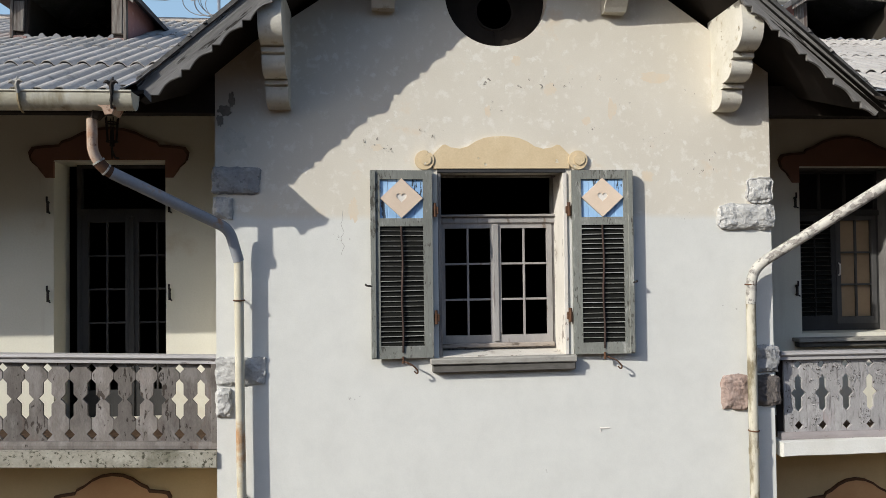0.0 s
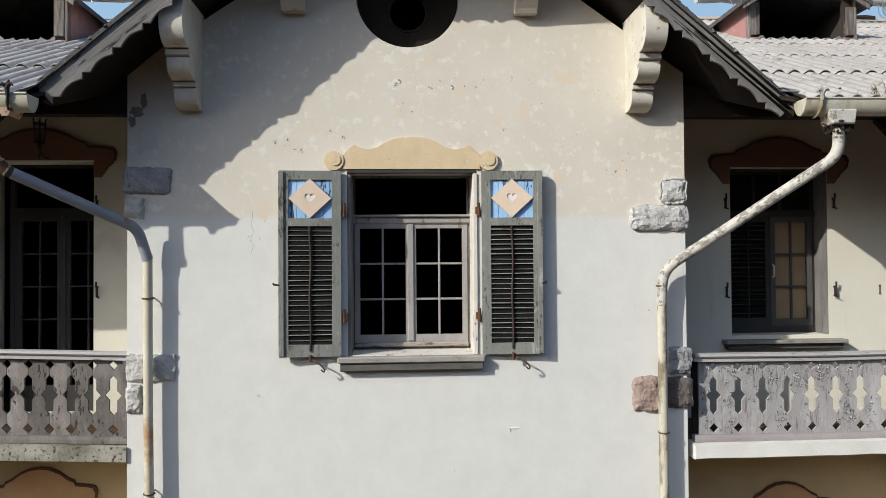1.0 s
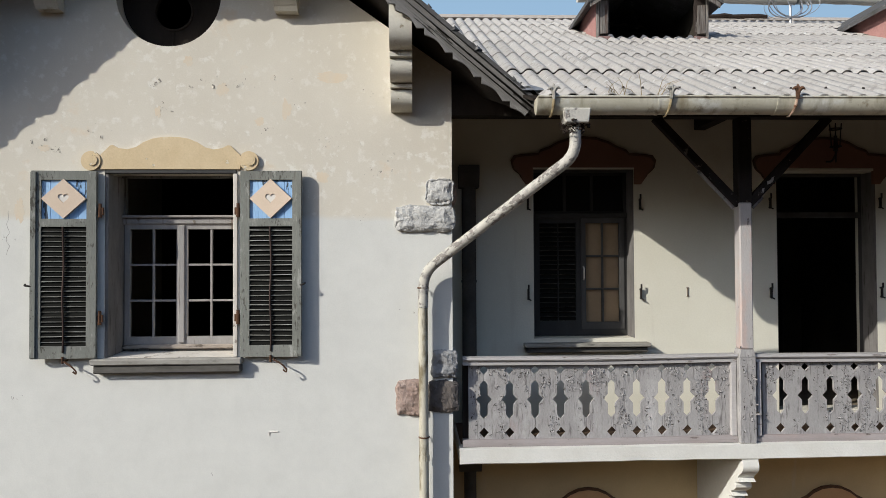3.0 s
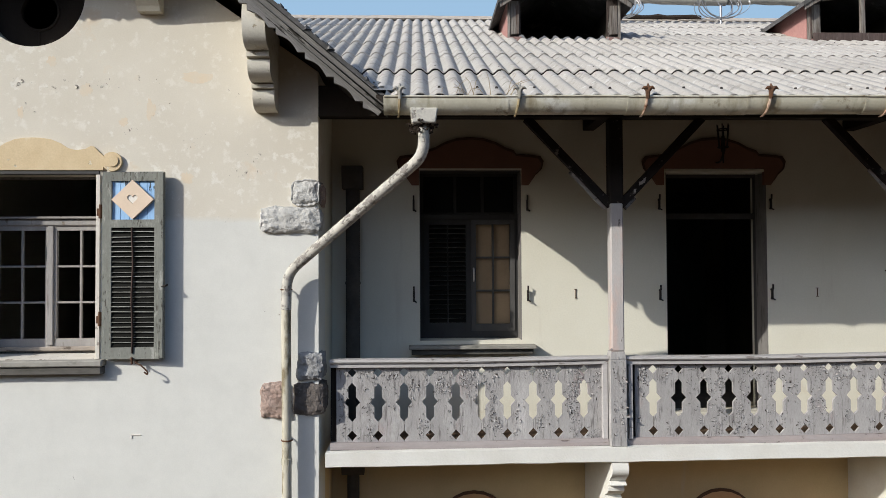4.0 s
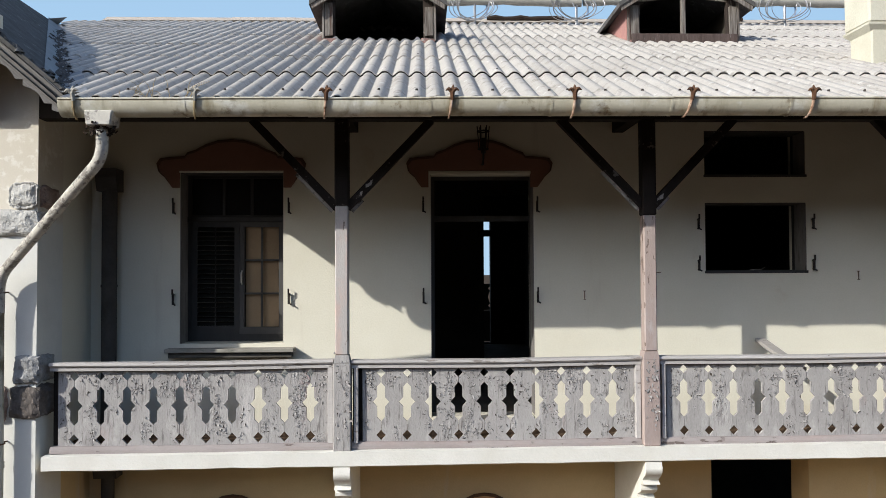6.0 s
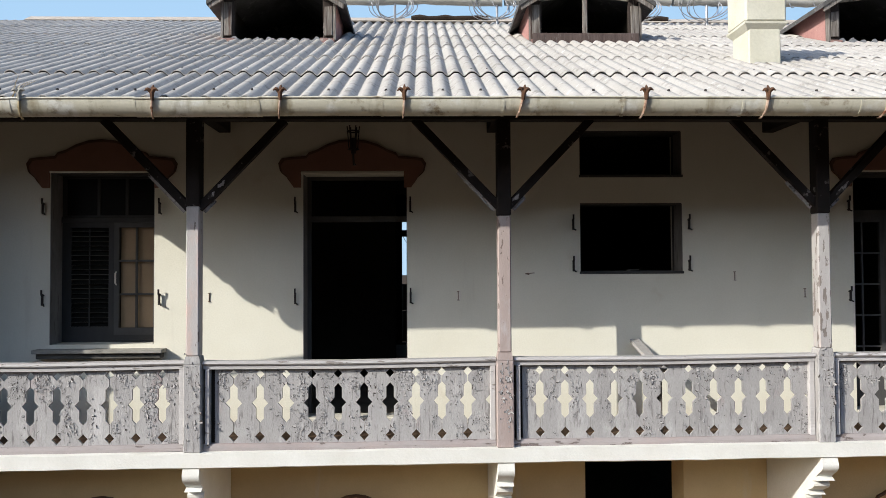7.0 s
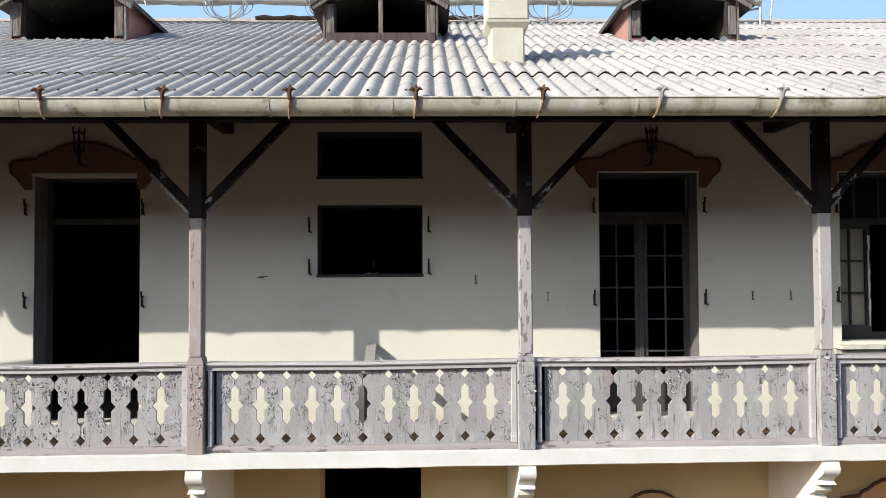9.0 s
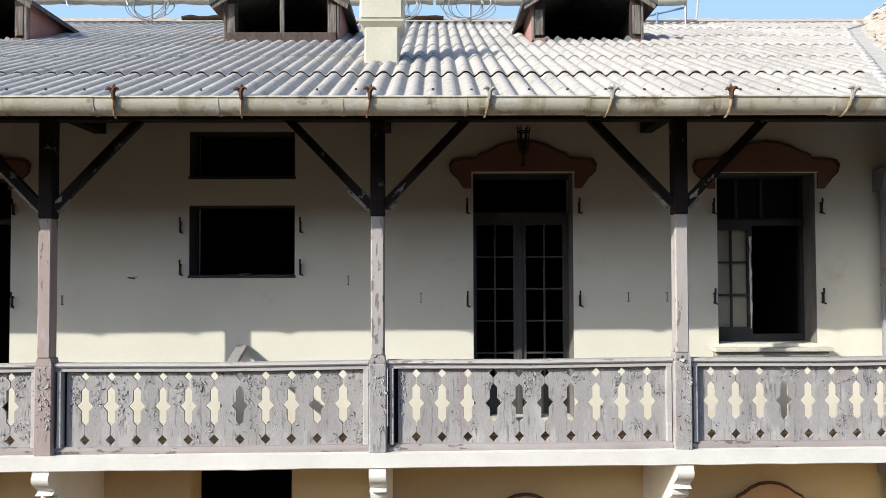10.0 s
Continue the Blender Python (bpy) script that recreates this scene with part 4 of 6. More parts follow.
# ---- openings of the wings ----
def pediment(cx, zb, half, name_label, face, drop=0.20):
    """A painted plaster pediment with a darker raised outline."""
    top = base("pediment", 0, 0, 0, name_label, "pediment", "painted pediments", "structure")
    k = half / 0.87
    right = [(0.0, 0.36), (0.16, 0.345), (0.30, 0.30), (0.42, 0.235), (0.52, 0.20), (0.55, 0.16), (0.74, 0.145), (0.83, 0.13), (0.87, 0.07), (0.85, -0.02), (0.78, -0.08), (0.75, -0.13), (0.70, -drop), (0.615, -drop)]
    right = [(x * k, z) for x, z in right]
    inner = [(0.615 * k, 0.0)]
    ring = right + inner + [(-x, z) for x, z in reversed(inner)] + [(-x, z) for x, z in reversed(right[1:])]
    part("face", plate([(cx + x, zb + z) for x, z in ring], (), W - 0.022, W + 0.02), face, top)
    rim = right[:-2]
    outer = [(x * 1.0 + (0.012 if z < 0.14 else 0), z + 0.018) for x, z in rim]
    band = [(x, z) for x, z in outer] + [(x - (0.012 if z < 0.14 else 0), z - 0.012) for x, z in reversed(rim)]
    for s in (1, -1):
        part("outline", plate([(cx + s * x, zb + z) for x, z in band], (), W - 0.034, W + 0.015), TERRACOTTA_EDGE, top, "dark brown outline")
    return top


for cx, zb in ((4.51, 3.53), (7.47, 3.53), (14.165, 3.53), (17.07, 3.52), (-4.30, 3.61)):
    pediment(cx, zb - 0.035, 0.87, "reddish brown painted pediment over the opening", TERRACOTTA)
for cx, zb in ((4.53, -0.24), (7.50, -0.26), (14.17, -0.20), (17.05, -0.08), (-4.28, 0.13)):
    pediment(cx, zb - 0.47, 0.64, "orange plaster pediment over a ground floor opening", ORANGE)


def surround(name, x0, x1, z1, label="", wall="window"):
    top = base(name, 0, 0, 0, label, wall, kind="structure")
    part("lintel", box(max(x0, 13.57 if name == "door_2" else x0) - 0.10, x1 + 0.10, W - 0.02, W + 0.03, z1 - 0.005, z1 + 0.028, 0.004), WING, top, "pale plaster lintel edge")
    return top


def pintle(x, z):
    top = base("shutter_pintle", x, W, z, "black iron shutter pintle on the wall", "hinge", "shutter pintles")
    part("pin", tube(bend([(0, 0.02, 0.035), (0, -0.055, 0.035), (0.0, -0.055, 0.10)], 0.015, 3), 0.011, 6), IRON, top)
    part("strap", box(-0.012, 0.012, -0.045, -0.02, -0.085, 0.05, 0.004), IRON, top)
    part("tail", tube(bend([(0, 0.02, -0.07), (0, -0.03, -0.07), (0.03, -0.05, -0.09)], 0.01, 3), 0.009, 6), IRON, top)
    return top


first_pintle = pintle(3.83, 3.07)
for x, z in ((3.83, 1.99), (5.19, 3.07), (5.19, 1.99), (6.79, 3.08), (6.79, 1.99), (8.16, 3.08), (8.16, 1.99), (10.12, 2.86), (10.12, 2.36), (11.53, 2.86), (11.53, 2.36),
             (13.50, 3.08), (13.50, 1.98), (14.83, 3.08), (14.83, 1.98), (16.43, 3.07), (16.43, 2.00), (17.72, 3.07), (17.72, 2.00), (-4.97, 3.06), (-4.97, 2.06), (-3.64, 3.06), (-3.64, 2.06)):
    copy_thing(first_pintle, pose(x, W, z))


def stay(x, z):
    ob = part("shutter_stay", add_box(add_box(box(-0.004, 0.004, -0.012, -0.003, -0.052, 0.052, 0.001), -0.015, 0.013, -0.014, 0.004, 0.046, 0.053), -0.012, 0.015, -0.014, 0.02, -0.055, -0.048), RUST)
    ob.location = (x, W, z)
    return tagged(ob, "small dark iron shutter stay on the wall", "hook", "shutter stays")


first_stay = stay(5.77, 1.99)
for x, z in ((8.73, 1.99), (12.09, 2.21), (15.41, 2.00), (15.87, 2.00), (12.95, 2.00)):
    copy_thing(first_stay, pose(x, W, z))
ob = part("wall_hook", tube(bend([(9.58, W + 0.02, 2.24), (9.58, W - 0.06, 2.24), (9.52, W - 0.09, 2.25), (9.64, W - 0.07, 2.26)], 0.02), 0.005, 6), RUST)
tagged(ob, "bent rusty iron hook in the plaster", "hook")

YF = W + 0.28

# louvred and glazed window of the east wing
w1 = surround("window_1", 3.90, 5.12, 3.48, label="dark window, one leaf louvred, one with tan blinds")
part("frame", plate(rect(3.895, 5.125, 1.445, 3.485), [rect(3.95, 5.07, 1.53, 2.90), rect(3.95, 5.07, 2.99, 3.44)], YF, YF + 0.07), BLACK_JOINERY, w1)
part("transom", box(3.90, 5.12, YF - 0.03, YF, 2.90, 2.97, 0.01), BLACK_JOINERY, w1)
for x in (4.34, 4.68):
    part("transom_bar", box(x - 0.02, x + 0.02, YF + 0.01, YF + 0.05, 2.985, 3.445, 0.004), BLACK_JOINERY, w1)
part("pane", box(3.95, 5.07, YF + 0.03, YF + 0.036, 2.99, 3.44), GLASS, w1)
leaf = casement(w1, 4.535, 5.075, 1.53, 2.90, YF - 0.015, 2, 3, DARK_JOINERY, 0.06, 0.025)
part("handle", tube(bend([(4.565, YF - 0.012, 2.30), (4.565, YF - 0.045, 2.28), (4.565, YF - 0.045, 2.16), (4.565, YF - 0.012, 2.14)], 0.012, 3), 0.010, 6), PALE, leaf, "pale window handle")
part("blind", box(4.60, 5.02, YF + 0.045, YF + 0.05, 1.60, 2.85), BLIND, w1, "tan paper blind behind the panes")
part("louvre_frame", plate(rect(3.955, 4.53, 1.53, 2.90), [rect(4.02, 4.47, 1.63, 2.84)], YF - 0.01, YF + 0.03), BLACK_JOINERY, w1)
# Louvres use the same painted gap shade and lit edge.
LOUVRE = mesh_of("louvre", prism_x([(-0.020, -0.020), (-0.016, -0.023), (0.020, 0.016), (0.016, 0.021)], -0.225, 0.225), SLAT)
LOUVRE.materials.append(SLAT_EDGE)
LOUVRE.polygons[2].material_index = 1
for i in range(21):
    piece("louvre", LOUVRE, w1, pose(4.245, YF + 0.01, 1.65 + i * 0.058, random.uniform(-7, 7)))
part("louvre_rod", tube([(4.245, YF - 0.02, 1.62), (4.245, YF - 0.02, 2.84)], 0.009, 6), BLACK_JOINERY, w1)


def wing_sill(x0, x1, z, label, upper, lower):
    top = base("window_sill", 0, 0, 0, label, "window sill", "wing window sills", "structure")
    part("upper_step", box(x0, x1, W - 0.16, W + 0.20, z - 0.045, z, 0.006), upper, top)
    part("lower_step", box(x0 + 0.03, x1 - 0.03, W - 0.11, W + 0.02, z - 0.11, z - 0.045, 0.006), lower, top)
    return top


# Lower step takes the stone with the shade in its colour.
wing_sill(3.77, 5.27, 1.395, "grey stone window sill on the balcony wall", SILL_STONE, DARK_STONE)
wing_sill(16.38, 17.77, 1.405, "pale stone window sill on the balcony wall", CORBEL, SILL_STONE)

# doors
d1 = surround("door_1", 6.88, 8.12, 3.46, label="open dark doorway with an empty transom", wall="door")
part("frame", plate([(6.88, 0.47), (6.93, 0.47), (6.93, 2.90), (8.112, 2.90), (8.112, 0.47), (8.12, 0.47), (8.12, 3.46), (6.88, 3.46)], [rect(6.93, 8.112, 2.97, 3.42)], YF, YF + 0.07), DARK_JOINERY, d1)


def glazed_door(name, x0, x1, zt, ztr, label, mat):
    d = surround(name, x0, x1, zt, label=label, wall="door")
    part("frame", plate([(x0, 0.47), (x0 + 0.05, 0.47), (x0 + 0.05, ztr), (x1 - 0.05, ztr), (x1 - 0.05, 0.47), (x1, 0.47), (x1, zt), (x0, zt)], [rect(x0 + 0.05, x1 - 0.05, ztr + 0.08, zt - 0.04)], YF, YF + 0.07), mat, d)
    c = (x0 + x1) / 2
    casement(d, x0 + 0.052, c - 0.002, 0.50, ztr, YF + 0.005, 2, 5, mat, 0.075, 0.022, 0.045, 0.42)
    casement(d, c + 0.002, x1 - 0.052, 0.50, ztr, YF + 0.005, 2, 5, mat, 0.075, 0.022, 0.045, 0.42)
    part("meeting_strip", box(c - 0.028, c + 0.028, YF - 0.012, YF + 0.006, 0.52, ztr - 0.01, 0.006), mat, d)
    return d


glazed_door("door_2", 13.50, 14.81, 3.48, 2.95, "closed dark glazed double door on the balcony", DARK_JOINERY)
glazed_door("door_3", -4.78, -3.54, 3.56, 2.96, "closed blackened glazed double door on the balcony", BLACK_JOINERY)

# Thin linings colour the reveals grey, with darker heads.
for x0, x1, z0, z1 in ((13.57, 14.76, 0.47, 3.48), (3.90, 5.12, 1.44, 3.48), (16.48, 17.66, 1.44, 3.48)):
    top = base("jamb_lining", 0, 0, 0, "dark grey lining of the opening", "lining", "jamb linings", "structure")
    for a in (x0, x1 - 0.006):
        part("side", box(a, a + 0.006, W + 0.004, YF, z0, z1 - 0.012), FRAME_GREY, top)
    part("head", box(x0, x1, W + 0.004, YF, z1 - 0.012, z1), DARK_JOINERY, top)

top = base("jamb_lining", 0, 0, 0, "grey lining of the doorway", "lining", "jamb linings", "structure")
part("side", box(8.114, 8.12, W + 0.004, YF, 0.56, 3.45), FRAME_GREY, top)
part("side", box(6.88, 6.886, W + 0.004, YF, 0.56, 3.45), FRAME_GREY, top)

# thresholds
for x0, x1, zf in ((6.885, 8.11, 0.468), (13.575, 14.755, 0.49), (-4.915, -3.695, 0.53)):
    top = base("door_threshold", 0, 0, 0, "pale worn stone threshold under the door", "threshold", "door thresholds", "structure")
    part("step", box(x0, x1, W - 0.012, YF - 0.01, zf - 0.03, zf + 0.085, 0.010, 0.003), CORBEL, top)

# service openings
for i, (z0, z1) in enumerate(((3.43, 3.98), (2.26, 3.10))):
    s = base("window_%d" % (i + 2), 0, 0, 0, "empty black window opening with a thin dark frame", "window", kind="structure")
    part("frame", plate(rect(10.21, 11.46, z0, z1), [rect(10.225, 11.445, z0 + 0.02, z1 - 0.015)], YF, YF + 0.05), BLACK_JOINERY, s)
    part("lining", box(11.452, 11.46, W + 0.01, YF, z0 + 0.012, z1 - 0.01), FRAME_GREY, s, "grey lining board")
    part("lining", box(10.21, 10.218, W + 0.01, YF, z0 + 0.012, z1 - 0.01), DARK_JOINERY, s, "dark lining board")
    part("head_lining", box(10.218, 11.452, W + 0.01, YF, z1 - 0.010, z1), DARK_JOINERY, s)
    part("sill_board", box(10.21, 11.452, W - 0.004, YF, z0, z0 + 0.012, 0.003), DARK_JOINERY, s)
    part("sill_strip", box(10.20, 11.47, W - 0.012, W + 0.004, z0 - 0.018, z0 + 0.014, 0.003), BLACK_JOINERY, s)
splinter = part("splinter", tube([(10.78, W + 0.06, 2.285), (10.92, W + 0.05, 2.29), (10.96, W + 0.04, 2.315)], [0.008, 0.006, 0.003], 5), OLD_WOOD)
tagged(splinter, "thin grey splinter of wood on the sill", "debris")

# half open window
w4 = surround("window_4", 16.48, 17.66, 3.48, label="dark window with one leaf open and papered panes")
part("frame", plate(rect(16.475, 17.665, 1.445, 3.485), [rect(16.50, 17.61, 1.53, 2.86), rect(16.53, 17.61, 2.95, 3.44)], YF, YF + 0.07), BLACK_JOINERY, w4)
part("transom", box(16.48, 17.66, YF - 0.03, YF, 2.86, 2.94, 0.01), BLACK_JOINERY, w4)
for x in (16.83, 17.14):
    part("transom_bar", box(x - 0.02, x + 0.02, YF + 0.01, YF + 0.05, 2.945, 3.445, 0.004), BLACK_JOINERY, w4)
part("pane", box(16.53, 17.61, YF + 0.03, YF + 0.036, 2.95, 3.44), GLASS, w4)
casement(w4, 16.50, 17.01, 1.53, 2.86, YF - 0.015, 2, 3, BLACK_JOINERY, 0.055, 0.025)
part("paper", box(16.55, 16.96, YF + 0.045, YF + 0.05, 1.60, 2.82), BLIND_PALE, w4, "yellowed paper behind the panes")
strip = [(16.985 + random.uniform(0.004, 0.022), 1.60 + i * 0.075) for i in range(16)] + [(16.985 - random.uniform(0.002, 0.014), 2.725 - i * 0.075) for i in range(16)]
part("peeled_strip", plate(strip, (), YF - 0.022, YF - 0.016), PALE, w4, "pale strip of peeled paint")


# ---- lanterns ----
def lantern(x):
    top = base("wall_lantern", x, W, 3.55, "black wrought iron lantern over the door", "lantern", "wall lanterns")
    part("arm", tube(bend([(0, 0.02, 0.02), (0, -0.14, 0.0), (0, -0.24, 0.10), (0, -0.22, 0.16)], 0.06), 0.012, 6), IRON, top)
    part("base_ring", tube([(0.062 * math.cos(a), -0.22 + 0.062 * math.sin(a), 0.17) for a in [math.pi / 4 * i for i in range(9)]], 0.008, 5), IRON, top)
    for i in range(6):
        a = math.pi / 3 * i
        c, s = math.cos(a), math.sin(a)
        part("cage_bar", tube([(0.05 * c, -0.22 + 0.05 * s, 0.16), (0.066 * c, -0.22 + 0.066 * s, 0.38), (0.072 * c, -0.22 + 0.072 * s, 0.44)], 0.007, 5), IRON, top)
    part("top_ring", tube([(0.068 * math.cos(a), -0.22 + 0.068 * math.sin(a), 0.38) for a in [math.pi / 4 * i for i in range(9)]], 0.009, 5), IRON, top)
    part("holder", tube([(0, -0.22, 0.12), (0, -0.22, 0.30)], [0.028, 0.02], 8), IRON, top)
    part("drop", tube([(0, -0.22, -0.02), (0, -0.22, 0.14)], [0.008, 0.014], 6), IRON, top)
    return top


first_lantern = lantern(7.50)
copy_thing(first_lantern, pose(14.15, W, 3.55))
copy_thing(first_lantern, pose(-4.20, W, 3.58))


# ---- posts, plate and braces of the balconies ----
POSTS = (5.945, 9.155, 12.53, 15.645)


def bare_patch(brace, foot, along, across, start, length):
    """A long ragged patch of bare wood on the front of a brace."""
    n, side = 12, random.uniform(-0.012, 0.012)
    upper, lower = [], []
    for i in range(n + 1):
        t = i / n
        half = 0.022 * math.sin(math.pi * min(1, max(0.02, t)) ** 0.8) * random.uniform(0.6, 1.2)
        mid = foot + along * (start + length * t) + across * (side + 0.006 * math.sin(t * 9)) + Vector((0, -0.0440, 0))
        upper.append(mid + across * half)
        lower.append(mid - across * half)
    bm = bmesh.new()
    for back in (0.0, 0.003):
        bm.faces.new([bm.verts.new(p + Vector((0, back, 0))) for p in upper + lower[::-1]])
    bm.verts.ensure_lookup_table()
    k = 2 * (n + 1)
    for i in range(k):
        j = (i + 1) % k
        bm.faces.new((bm.verts[i], bm.verts[j], bm.verts[k + j], bm.verts[k + i]))
    part("bare_patch", bm, WORN_FOOT, brace, "pale patch of bare wood")


def post(x):
    top = base("balcony_post", x, 0.075, 0.44 + lift(x), "grey-mauve painted timber post with two braces", "post", "balcony posts")
    z = 3.42
    # Later posts: the dark part is lowered over paint that is only shaded.
    zc = 2.52 if x == POSTS[0] else 2.40
    part("shaft", box(-0.068, 0.068, -0.068, 0.068, 0.98, zc, 0.012), PINK_POST if x == POSTS[1] else PAINT_POST, top)
    part("upper_shaft", box(-0.073, 0.073, -0.073, 0.073, zc, z, 0.012), WORN_DARK, top, "upper shaft, dark from stain and painted-in shade, with worn specks")
    bm = box(-0.09, 0.09, -0.07, 0.09, 0.0, 0.90, 0.010)
    part("foot", bm, PINK_POST if x == POSTS[1] else PAINT, top)
    prof = [(-0.085, 0.90), (0.085, 0.90), (0.068, 0.98), (-0.068, 0.98)]
    part("neck", plate(prof, (), -0.067, 0.085), PINK_POST if x == POSTS[1] else PAINT, top)
    for s in (-1, 1):
        foot, head = Vector((s * 0.05, 0.0, 2.50)), Vector((s * 0.93, 0.0, 3.42))
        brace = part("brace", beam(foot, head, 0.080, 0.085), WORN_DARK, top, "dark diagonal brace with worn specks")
        along = (head - foot).normalized()
        across = Vector((-along.z, 0, along.x)) * (1 if s > 0 else -1)
        long = random.uniform(0.16, 0.62) if s < 0 else random.uniform(0.10, 0.16)
        low = foot - across * 0.0395
        part("bare_edge", beam(low + along * 0.01, low + along * (0.03 + long), 0.005, 0.080, 0.001), WORN_FOOT, brace, "pale bare lower edge of the brace")
        for i in range(random.choice((1, 2, 2)) if s > 0 else 0):
            bare_patch(brace, foot, along, across, random.uniform(0.06, 0.16) + 0.2 * i, random.uniform(0.10, 0.22))
    return top


for x in POSTS:
    post(x)
# Plates are made tall to fill the shaded gap under the roof.
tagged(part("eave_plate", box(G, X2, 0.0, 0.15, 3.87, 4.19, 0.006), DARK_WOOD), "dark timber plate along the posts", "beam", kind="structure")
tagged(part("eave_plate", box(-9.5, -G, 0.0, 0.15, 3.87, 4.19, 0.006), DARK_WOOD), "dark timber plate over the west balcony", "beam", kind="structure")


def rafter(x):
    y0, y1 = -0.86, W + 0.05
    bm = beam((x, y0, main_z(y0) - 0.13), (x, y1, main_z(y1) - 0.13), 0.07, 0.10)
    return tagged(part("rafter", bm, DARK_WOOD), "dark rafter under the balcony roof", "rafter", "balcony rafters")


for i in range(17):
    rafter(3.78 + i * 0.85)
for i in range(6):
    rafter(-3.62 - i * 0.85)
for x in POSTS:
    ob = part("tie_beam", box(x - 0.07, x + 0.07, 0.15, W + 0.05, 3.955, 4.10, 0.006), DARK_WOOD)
    tagged(ob, "dark tie beam from the post plate to the wall", "beam", "tie beams")


# ---- consoles under the balcony ----
def console(x):
    z0 = 0.285 + lift(x)
    prof = [(W + 0.02, z0), (-0.02, z0)]
    for cy, a, b, r in ((-0.02, -0.02, -0.22, 0.035), (0.16, -0.28, -0.42, 0.04), (0.32, -0.47, -0.60, 0.04), (0.48, -0.65, -0.78, 0.04), (0.66, -0.83, -0.96, 0.04)):
        for i in range(6):
            t = i / 5
            prof.append((cy - r * math.sin(math.pi * min(1, t * 1.2)) + 0.12 * t * t, z0 + a + (b - a) * t))
        prof.append((cy + 0.06, z0 + b - 0.03))
    prof.append((W + 0.02, z0 - 1.15))
    ob = part("console", prism_x(prof, x - 0.085, x + 0.085), WHITE_EDGE, None, "", True)
    return tagged(ob, "white stepped scroll console under the balcony", "console", "balcony consoles")


for x in POSTS:
    console(x)


# ---- railings ----
def inside(p, ring):
    """Whether a point lies within a closed outline."""
    x, z = p
    odd = False
    for (x0, z0), (x1, z1) in zip(ring, ring[1:] + ring[:1]):
        if (z0 > z) != (z1 > z) and x < x0 + (z - z0) / (z1 - z0) * (x1 - x0):
            odd = not odd
    return odd


def board_spots(ring, cx, dz, h, wear):
    """Clustered spots of lifting paint on one board, most of them in its upper half."""
    out = []
    for _ in range(int(wear * random.choice((3, 4, 5, 6, 8, 10)))):
        bx, bz = random.uniform(-0.11, 0.11), random.choice((random.uniform(0.10, h), random.uniform(0.10, h), random.uniform(0.6, h - 0.08)))
        wide, tall = random.uniform(0.012, 0.045), random.uniform(0.03, 0.11)
        for _ in range(random.randint(8, 60)):
            p = (bx + random.gauss(0, wide), bz + random.gauss(0, tall))
            if inside(p, ring) and inside((p[0] + 0.012, p[1]), ring) and inside((p[0] - 0.012, p[1]), ring) and p[1] < h - 0.11:
                out.append((cx + p[0], p[1] + dz))
    return out


def peel(parent, spots, y, size=1.0, flake=None, bare=None, name="peeling_paint", curl=1.0):
    """Curled flakes that stand off a face at depth y, each beside the bare patch that it left."""
    verts, faces, slots = [], [], []
    for x, z in spots:
        a = random.gauss(-math.pi / 2, 0.8)
        big = random.random() ** 3
        ln, w = size * (0.006 + 0.040 * big) * random.uniform(0.8, 1.2), size * (0.002 + 0.011 * big) * random.uniform(0.6, 1.3)
        c, s = math.cos(a), math.sin(a)
        rise = random.uniform(0.10, 0.55) * ln * curl
        k = len(verts)
        for i in range(3):
            t = i / 2
            for side in (-1, 1):
                u, v = ln * (t - 0.15 * t * t), side * w * (1 - 0.35 * t) * random.uniform(0.5, 1.3)
                verts.append((x + u * c - v * s, y - rise * t * t - 0.001, z + u * s + v * c))
        faces += [(k, k + 1, k + 3, k + 2), (k + 2, k + 3, k + 5, k + 4)]
        slots += [0, 0]
        if random.random() < 0.75:
            k = len(verts)
            n = 7
            off = random.uniform(-1.0, 1.0) * w
            for i in range(n):
                b = 2 * math.pi * i / n
                r = random.uniform(0.4, 1.3)
                u, v = ln * 0.5 + ln * 0.6 * r * math.cos(b), off + w * 1.4 * r * math.sin(b)
                verts.append((x + u * c - v * s, y - 0.0006, z + u * s + v * c))
            faces.append(tuple(range(k, k + n)))
            slots.append(1)
    me = bpy.data.meshes.new(name)
    me.from_pydata(verts, [], faces)
    me.materials.append(flake or PAINT)
    me.materials.append(bare or EXPOSED)
    me.polygons.foreach_set("material_index", slots)
    ob = new(name, me)
    ob.parent = parent
    return tagged(ob, "small curled flakes of peeling paint", kind="stuff")


def board_outline(pitch, top, bottom, dz_top, dz_bottom, mid, tall, clip=0.0):
    """Outline of one sawn board, whose edges each carry half of the cut-outs; clip cuts its left edge straight."""
    h = pitch / 2 - 0.002
    edge = [(0, bottom), (0, dz_bottom - 0.052), (0.048, dz_bottom), (0, dz_bottom + 0.052), (0, mid - tall - 0.022), (0.038, mid - tall + 0.020),
            (0.038, mid - 0.050), (0.083, mid), (0.038, mid + 0.050), (0.038, mid + tall - 0.02), (0, mid + tall + 0.022), (0, dz_top - 0.046), (0.043, dz_top), (0, dz_top + 0.044), (0, top)]
    left = [(-h + clip, bottom), (-h + clip, top)] if clip else [(-h + d, z) for d, z in edge]
    right = [(h - d, z) for d, z in reversed(edge)]
    return left + right


